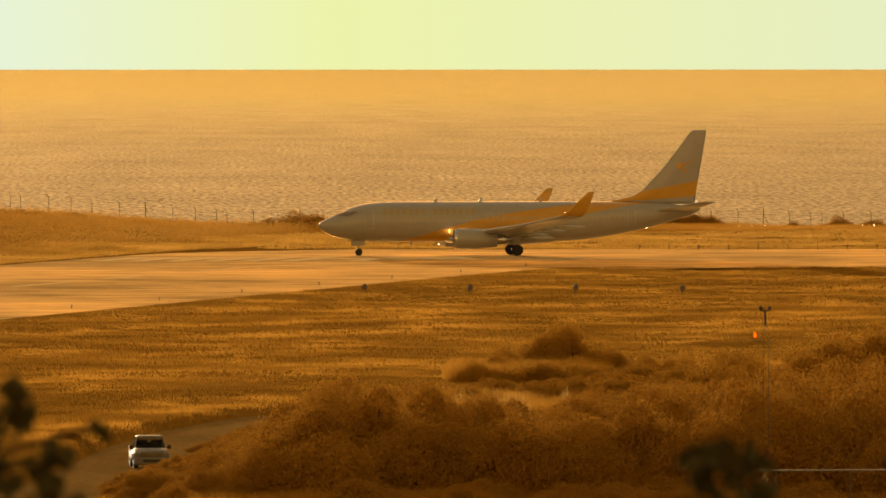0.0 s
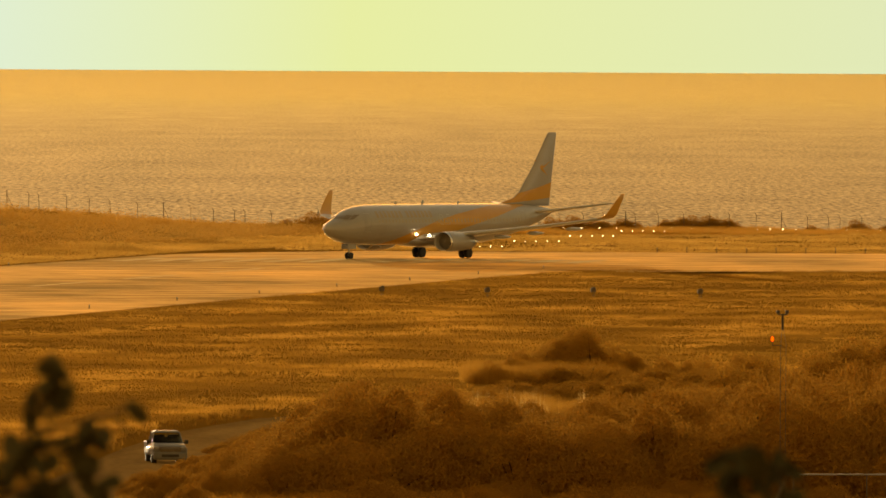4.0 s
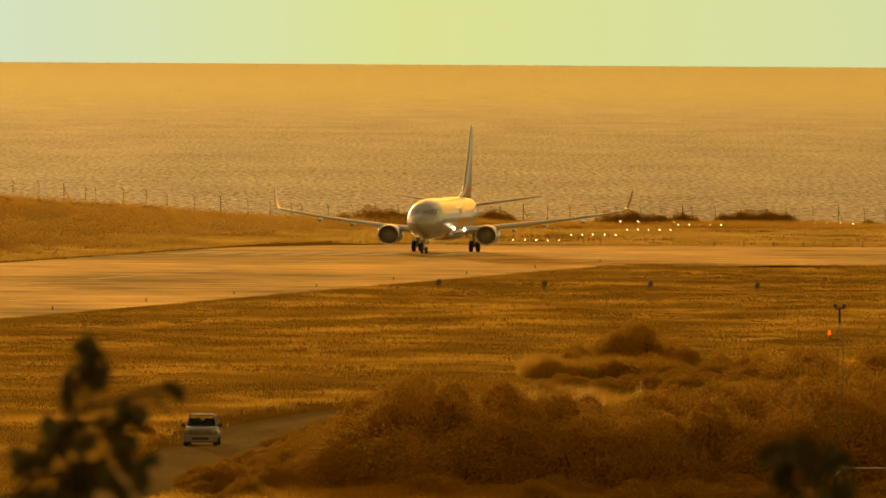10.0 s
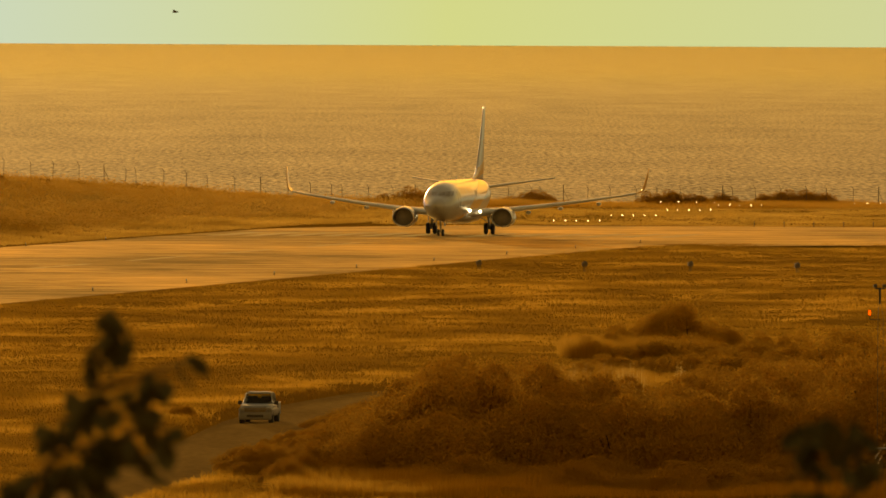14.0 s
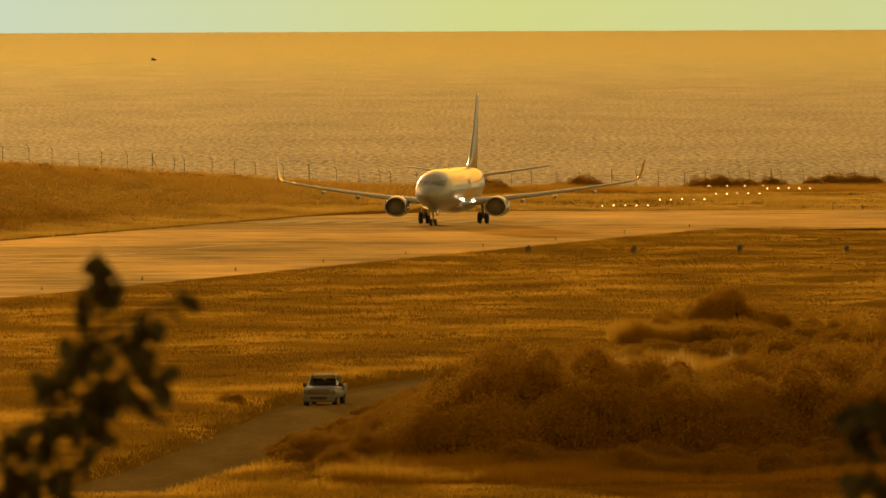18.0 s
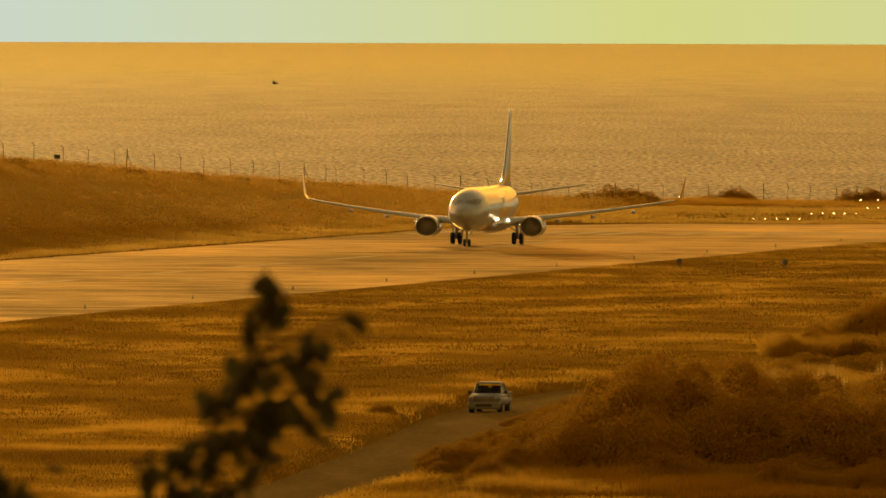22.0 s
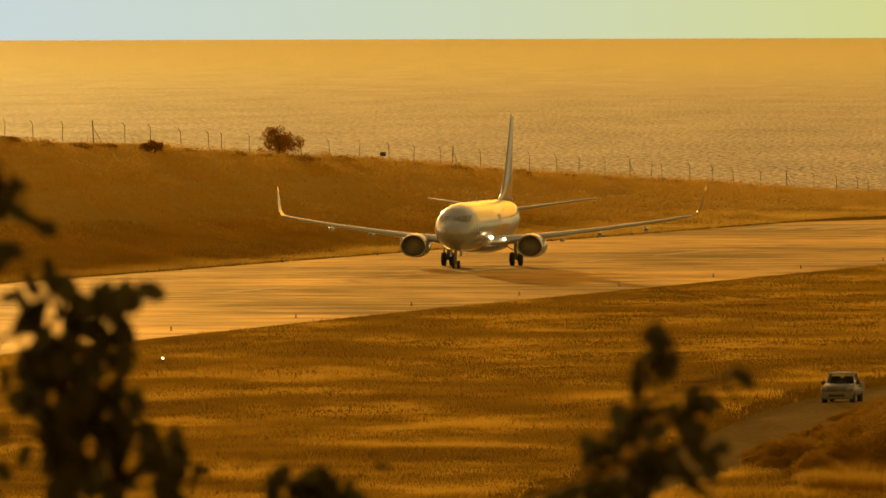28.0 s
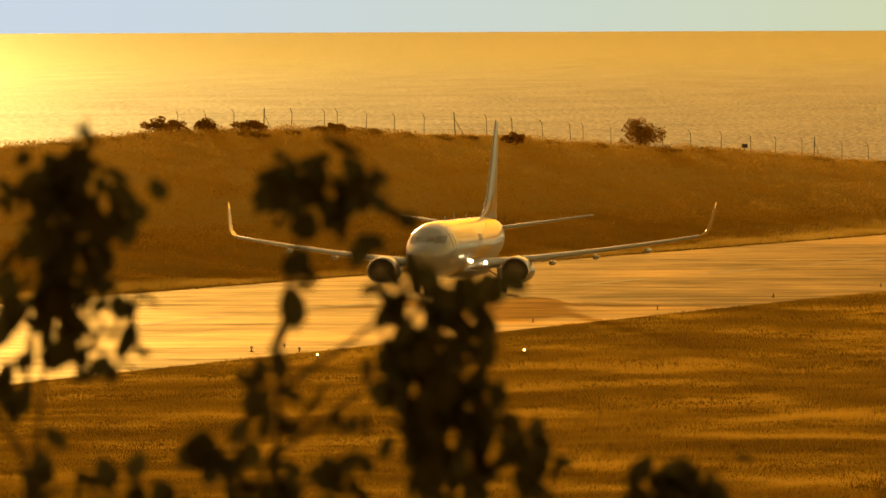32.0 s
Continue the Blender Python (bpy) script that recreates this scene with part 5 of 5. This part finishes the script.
# ---- gull ----
def gull():
    ob = thing("gull", "gull gliding over the sea with spread wings", "bird")
    bm = bmesh.new()
    turned(bm, [(-0.28, 0.01), (-0.22, 0.05), (-0.05, 0.085), (0.12, 0.06), (0.3, 0.015)], (0, 0, 0), 10, "X")
    part("body", bm, M_BIRD, ob, "", True)
    for s in (-1, 1):
        bm = bmesh.new()
        loft(bm, [[(-0.1, 0, 0.0), (0.1, 0, 0.0), (0.1, 0, 0.03), (-0.1, 0, 0.03)], [(-0.16, s * 0.32, 0.12), (0.03, s * 0.32, 0.12), (0.03, s * 0.32, 0.135), (-0.16, s * 0.32, 0.135)], [(0.02, s * 0.68, 0.05), (0.06, s * 0.68, 0.05), (0.06, s * 0.68, 0.055), (0.02, s * 0.68, 0.055)]])
        part("wing", bm, M_BIRD, ob)
    return ob


bird = gull()


# ---- leafy twigs close to the camera ----
NEAR = 30.0


def near_point(u, v, dy=0.0):
    y = NEAR + dy
    return Vector((u / F * y, y, EYE[2] - (v + 80) / F * y))


def leaf_mesh(seed, length, width):
    """A drooping, slightly folded leaf with a toothed outline, stalk at the origin."""
    rng = random.Random(seed)
    bm = bmesh.new()
    n = 7
    mid, left, right = [], [], []
    for k in range(n + 1):
        t = k / n
        w = width * (math.sin(math.pi * min(1, t * 0.95 + 0.03)) ** 0.8) * (1 + 0.18 * (k % 2)) * (1.0 if t < 0.75 else (1 - t) * 3.4 + 0.15)
        z = -0.35 * length * t * t
        mid.append(bm.verts.new((0, length * t, z)))
        left.append(bm.verts.new((-w / 2, length * (t - 0.05), z - 0.15 * w + rng.uniform(-1, 1) * 0.05 * width)))
        right.append(bm.verts.new((w / 2, length * (t - 0.05), z - 0.15 * w + rng.uniform(-1, 1) * 0.05 * width)))
    for k in range(n):
        bm.faces.new((left[k], mid[k], mid[k + 1], left[k + 1]))
        bm.faces.new((mid[k], right[k], right[k + 1], mid[k + 1]))
    return mesh_of("leaf", bm, M_TWIGLEAF, True)


LEAVES = [leaf_mesh(s, l, w) for s, l, w in ((1, 0.062, 0.038), (2, 0.05, 0.034), (3, 0.07, 0.044), (4, 0.042, 0.03))]


def twig(label, root, stems, spots, seed, leaf=1.0):
    """root: (u, v) of the base in view; stems: polylines of (u, v); spots: (u, v, spread, count) of leaves."""
    rng = random.Random(seed)
    base = near_point(*root)
    base.z = land(base.x, base.y)
    ob = thing("leafy_shoot", label, "foliage", "leafy shoots before the camera", at=Matrix.Translation(base))
    for line in stems:
        bm = bmesh.new()
        pts = [near_point(u, v, rng.uniform(-0.05, 0.05)) - base for u, v in line]
        for i, (a, b) in enumerate(zip(pts, pts[1:])):
            r = 0.0055 * (1 - 0.6 * i / len(pts))
            tube(bm, a, b, r, r * 0.85, 6)
        part("stem", bm, M_BARK, ob)
    for u, v, spread, count in spots:
        for k in range(int(count * 1.35 + 0.5)):
            p = near_point(u + rng.gauss(0, spread), v + rng.gauss(0, spread), rng.uniform(-0.15, 0.15)) - base
            lf = part("leaf", LEAVES[rng.randrange(4)], M_TWIGLEAF, ob)
            s = leaf * rng.uniform(0.8, 1.3)
            lf.matrix_basis = Matrix.Translation(p) @ pose(0, 0, 0, rng.uniform(-75, -5), rng.uniform(-40, 40), rng.uniform(0, 360)) @ Matrix.Diagonal((s, s, s, 1))
    return ob


A, B = -590, 465     # tip of the swaying pointed shoot
shoot = twig("dark pointed leafy shoot, out of focus", (A - 330, 700), [[(A - 330, 1700), (A - 300, B + 700), (A - 210, B + 430), (A - 110, B + 280), (A - 40, B + 160), (A - 8, B + 60), (A, B)], [(A - 30, B + 150), (A + 60, B + 125), (A + 130, B + 100)], [(A - 100, B + 270), (A + 20, B + 235), (A + 95, B + 215)], [(A - 130, B + 310), (A - 60, B + 330)], [(A - 210, B + 430), (A - 250, B + 330)], [(A - 210, B + 430), (A - 90, B + 400)]],
             [(A + 2, B + 14, 5, 2), (A - 2, B + 42, 9, 3), (A - 5, B + 72, 17, 6), (A - 30, B + 100, 12, 3), (A + 132, B + 102, 9, 2), (A + 95, B + 118, 10, 3), (A + 68, B + 138, 12, 4), (A + 35, B + 165, 16, 6), (A + 55, B + 195, 14, 4), (A - 20, B + 165, 14, 4), (A - 55, B + 195, 18, 6), (A - 95, B + 225, 18, 6),
              (A - 20, B + 255, 22, 8), (A + 45, B + 240, 14, 4), (A + 92, B + 218, 10, 3), (A + 60, B + 275, 9, 2), (A - 65, B + 285, 22, 8), (A - 110, B + 325, 22, 8), (A - 30, B + 325, 18, 5), (A - 200, B + 312, 16, 4), (A - 172, B + 345, 20, 6), (A - 225, B + 350, 16, 4), (A - 150, B + 390, 24, 8), (A - 80, B + 390, 18, 5), (A - 210, B + 425, 30, 9), (A - 120, B + 440, 24, 6), (A - 240, B + 500, 36, 9)], 31, 0.84)
nodding = twig("dark leafy shoot, out of focus", (690, 900), [[(690, 1700), (700, 960), (680, 820), (650, 700)], [(690, 850), (740, 760), (735, 690)]],
     [(690, 662, 20, 8), (735, 690, 18, 7), (652, 690, 14, 5), (640, 738, 12, 4), (742, 740, 14, 5), (655, 785, 17, 6), (690, 830, 20, 7), (680, 885, 26, 8), (760, 900, 22, 4)], 32, 0.85)
twig("broad dark leafy shoot, out of focus", (-1560, 900), [[(-1540, 1700), (-1560, 850), (-1590, 640), (-1600, 520), (-1640, 440)], [(-1590, 640), (-1500, 560)], [(-1600, 600), (-1500, 460)], [(-1570, 800), (-1430, 740)]],
     [(-1600, 500, 40, 14), (-1640, 560, 40, 16), (-1560, 560, 42, 18), (-1600, 640, 48, 22), (-1530, 620, 36, 12), (-1650, 690, 44, 12), (-1560, 720, 46, 16), (-1500, 700, 36, 9), (-1440, 730, 26, 7), (-1400, 750, 14, 3), (-1690, 440, 18, 4), (-1640, 400, 14, 3), (-1530, 450, 18, 4), (-1490, 430, 10, 2), (-1570, 810, 50, 14), (-1460, 820, 44, 8)], 33)
twig("thin leafy shoot with a drooping tuft, out of focus", (-1900, 900), [[(-1880, 1700), (-1880, 800), (-1870, 560), (-1850, 400), (-1800, 260)], [(-1880, 640), (-1760, 560), (-1640, 470)], [(-1890, 760), (-1730, 640)], [(-1930, 1200), (-1940, 760), (-1910, 600)]],
     [(-1830, 240, 20, 7), (-1870, 230, 12, 4), (-1800, 190, 14, 3), (-1770, 240, 20, 6), (-1720, 260, 16, 5), (-1690, 300, 16, 4), (-1840, 300, 24, 7), (-1750, 320, 14, 3), (-1730, 360, 8, 2), (-1850, 400, 16, 3), (-1840, 470, 16, 3), (-1910, 600, 24, 6), (-1890, 660, 20, 4), (-1800, 640, 18, 3), (-1940, 760, 40, 10), (-1860, 800, 44, 9), (-1990, 720, 26, 5), (-1780, 780, 40, 8)], 34)
twig("dense dark leafy shoot, out of focus", (-2320, 900), [[(-2330, 1700), (-2310, 800), (-2290, 600), (-2250, 400), (-2240, 230)], [(-2290, 560), (-2180, 560)], [(-2320, 760), (-2400, 640)]],
     [(-2250, 230, 34, 12), (-2290, 290, 44, 16), (-2210, 290, 38, 14), (-2250, 360, 50, 22), (-2310, 430, 44, 14), (-2200, 430, 38, 12), (-2250, 480, 46, 14), (-2290, 530, 36, 8), (-2190, 510, 24, 5), (-2240, 570, 20, 4), (-2160, 570, 16, 3), (-2350, 620, 30, 6), (-2280, 790, 40, 8), (-2180, 800, 44, 10), (-2080, 820, 40, 10)], 35)
twig("rounded dark leafy top, out of focus", (-1155, 900), [[(-1165, 1700), (-1160, 1000), (-1175, 780)]], [(-1185, 772, 20, 9), (-1145, 795, 26, 10), (-1220, 800, 20, 7), (-1170, 835, 38, 16), (-1100, 850, 28, 8), (-1180, 900, 50, 18)], 36)


# ---- what moves ----
# seconds, x, y, heading off the line to the camera (degrees, nose to the left)
PLANE = [
    (0, 18.16, 1683.8, 84.22), (0.5, 16.77, 1683.6, 78.24), (1, 15.54, 1683.4, 72.2), (1.5, 14.2, 1683, 66.05),
    (2, 13.1, 1682.5, 59.83), (2.5, 11.98, 1681.9, 53.6), (3, 11.09, 1681.3, 47.5), (3.5, 10.16, 1680.5, 41.64),
    (5.5, 6.9, 1680, 24), (6, 6.5, 1679.7, 20.3), (6.5, 6.05, 1679.4, 17.6), (7, 5.6, 1679.1, 15.3),
    (7.5, 5.2, 1678.8, 13), (8, 4.85, 1678.5, 11.2), (8.5, 4.6, 1678.2, 9.8), (9, 4.45, 1677.6, 8.8),
    (9.5, 4.15, 1676.4, 8.34), (10, 3.9, 1675, 8.06), (10.5, 3.59, 1673.4, 7.64), (11, 3.29, 1672, 7.49),
    (11.5, 2.93, 1670.5, 7.28), (12, 2.65, 1669.3, 7.22), (12.5, 2.31, 1667.6, 7.17), (13, 1.95, 1665.8, 7.17),
    (13.5, 1.68, 1663.4, 7.18), (14, 1.35, 1660.7, 7.17), (14.5, 0.98, 1658, 7.17), (16.5, -1.39, 1646.5, 6.8),
    (17, -2.22, 1642.2, 6.84), (17.5, -3.07, 1637.5, 6.98), (18, -4.02, 1632.2, 7.17), (18.5, -4.99, 1626.7, 7.88),
    (19, -6.13, 1620.3, 7.78), (19.5, -7.59, 1612.5, 6.75), (20, -8.83, 1604.4, 6.22), (20.5, -10.23, 1595.7, 6.11),
    (21, -11.68, 1586.5, 6.14), (21.5, -13.17, 1577.2, 6.23), (22, -14.8, 1567, 6.26), (22.5, -16.54, 1555.7, 6.23),
    (23, -18.28, 1543.7, 6.14), (23.5, -20.11, 1530.9, 6.15), (24, -22.07, 1517.2, 5.97), (24.5, -24.12, 1503.1, 5.98),
    (25, -26.27, 1488.9, 6.33), (25.5, -28.11, 1475.3, 7.44), (27.5, -38.11, 1418.4, 6.54), (28, -40.66, 1400.7, 6.28),
    (28.5, -43.14, 1382, 6.13), (29, -45.85, 1361.5, 6.16), (29.5, -48.66, 1340.2, 6.05), (30, -51.63, 1318, 6.22),
    (30.5, -54.44, 1296.6, 6.73), (31, -57.39, 1274.7, 6.68), (31.5, -60.65, 1251.2, 6.03), (32, -63.46, 1227.3, 5.38),
]


# seconds, x, y, turn of the slowly rolling pickup
TRUCK = [(0, -9.35, 866, 4), (3, -9.29, 872, 5), (6, -10.28, 887, 7), (8, -10.75, 893, 1), (10, -10.78, 898, -2), (13, -10.2, 904, -4), (17, -9.5, 915, -7), (21, -8.75, 926, -7), (25, -8.05, 930, -7), (28, -7.27, 938, -7), (32, -6.6, 948, -8)]
# seconds, and where the gull shows itself: bearing and drop in thousandths
GULL = [(0, -38, -16), (10, -30, -9), (13, -20.2, -2.5), (14, -16.1, -1.9), (17, -19.1, 0.9), (19, -21.1, 1.85), (20, -21.8, 1.8), (21, -21.2, 1.8), (22, -22.0, 2.4), (23, -17.2, 3.9), (24, -13.3, 4.5), (25.3, -6.2, 4.1), (28, 8, 4), (32, 30, 3)]
# seconds, sideways and downward sway of the pointed shoot in millimetres
SWAY = [(0, 30, 60), (1, 43, 62), (2, 20, 40), (3, 86, 22), (6, 23, 12), (7, 110, 50), (8, 102, 40), (9, 104, 62), (10, 30, 0), (11, -83, -38), (12, 69, 34), (13, -43, -32), (14, -4, -2), (17, -91, -47), (18, -119, -65), (19, -82, -49),
        (20, -6, 17), (21, -120, -70), (22, -87, -53), (23, -24, -22), (24, 39, 23), (25, -30, -25), (28, 33, 21), (29, -24, -13), (30, 66, 19), (32, 40, 15)]

# the same for the nodding shoot
NOD = [(0, 10, 0), (2, 20, 5), (4, 35, 5), (6, 48, 0), (7, -8, 0), (8, 10, 0), (10, 25, 0), (12, 8, 0), (14, -10, 5), (17, -10, 0), (22, 10, 0), (32, 0, 0)]


def roll(wheels, path):
    """Turn the wheels of a thing by the way that it rolls."""
    for w, r in wheels:
        c, rows, turn = w.matrix_basis.translation.copy(), [], 0.0
        for (t0, x0, y0), (t1, x1, y1) in zip(path, path[1:]):
            way = math.hypot(x1 - x0, y1 - y0) * (1 if y1 < y0 else -1)
            n = max(1, math.ceil(abs(way) / r / 1.4))
            for k in range(n):
                rows.append((t0 + (t1 - t0) * k / n, pose(c.x, c.y, c.z, math.degrees((turn + way * k / n) / r))))
            turn += way
        rows.append((path[-1][0], pose(c.x, c.y, c.z, math.degrees(turn / r))))
        walk(w, rows)


def motions():
    roll(TRUCK_WHEELS, [(t, x, y) for t, x, y, _ in TRUCK])
    roll(PLANE_WHEELS, [(t, x, y) for t, x, y, _ in PLANE])
    walk(truck, [(t, pose(x, y, land(x, y) - 0.06, 0, 0, r)) for t, x, y, r in TRUCK])
    walk(bird, [(t, pose(a * 1.4, 1400.0, EYE[2] - (d + 2.67) * 1.4, 8, 0, 20)) for t, a, d in GULL])
    for twig_ob, rows in ((shoot, SWAY), (nodding, NOD)):
        home = twig_ob.matrix_basis.translation.copy()
        walk(twig_ob, [(t, pose(home.x, home.y, home.z - d / 1000.0, 0, math.degrees(s / 1000.0 / 1.75), 0)) for t, s, d in rows])
    walk(plane, [(t, pose(x, y, base_height(y) + 0.01, 0, 0, -h)) for t, x, y, h in PLANE])


motions()
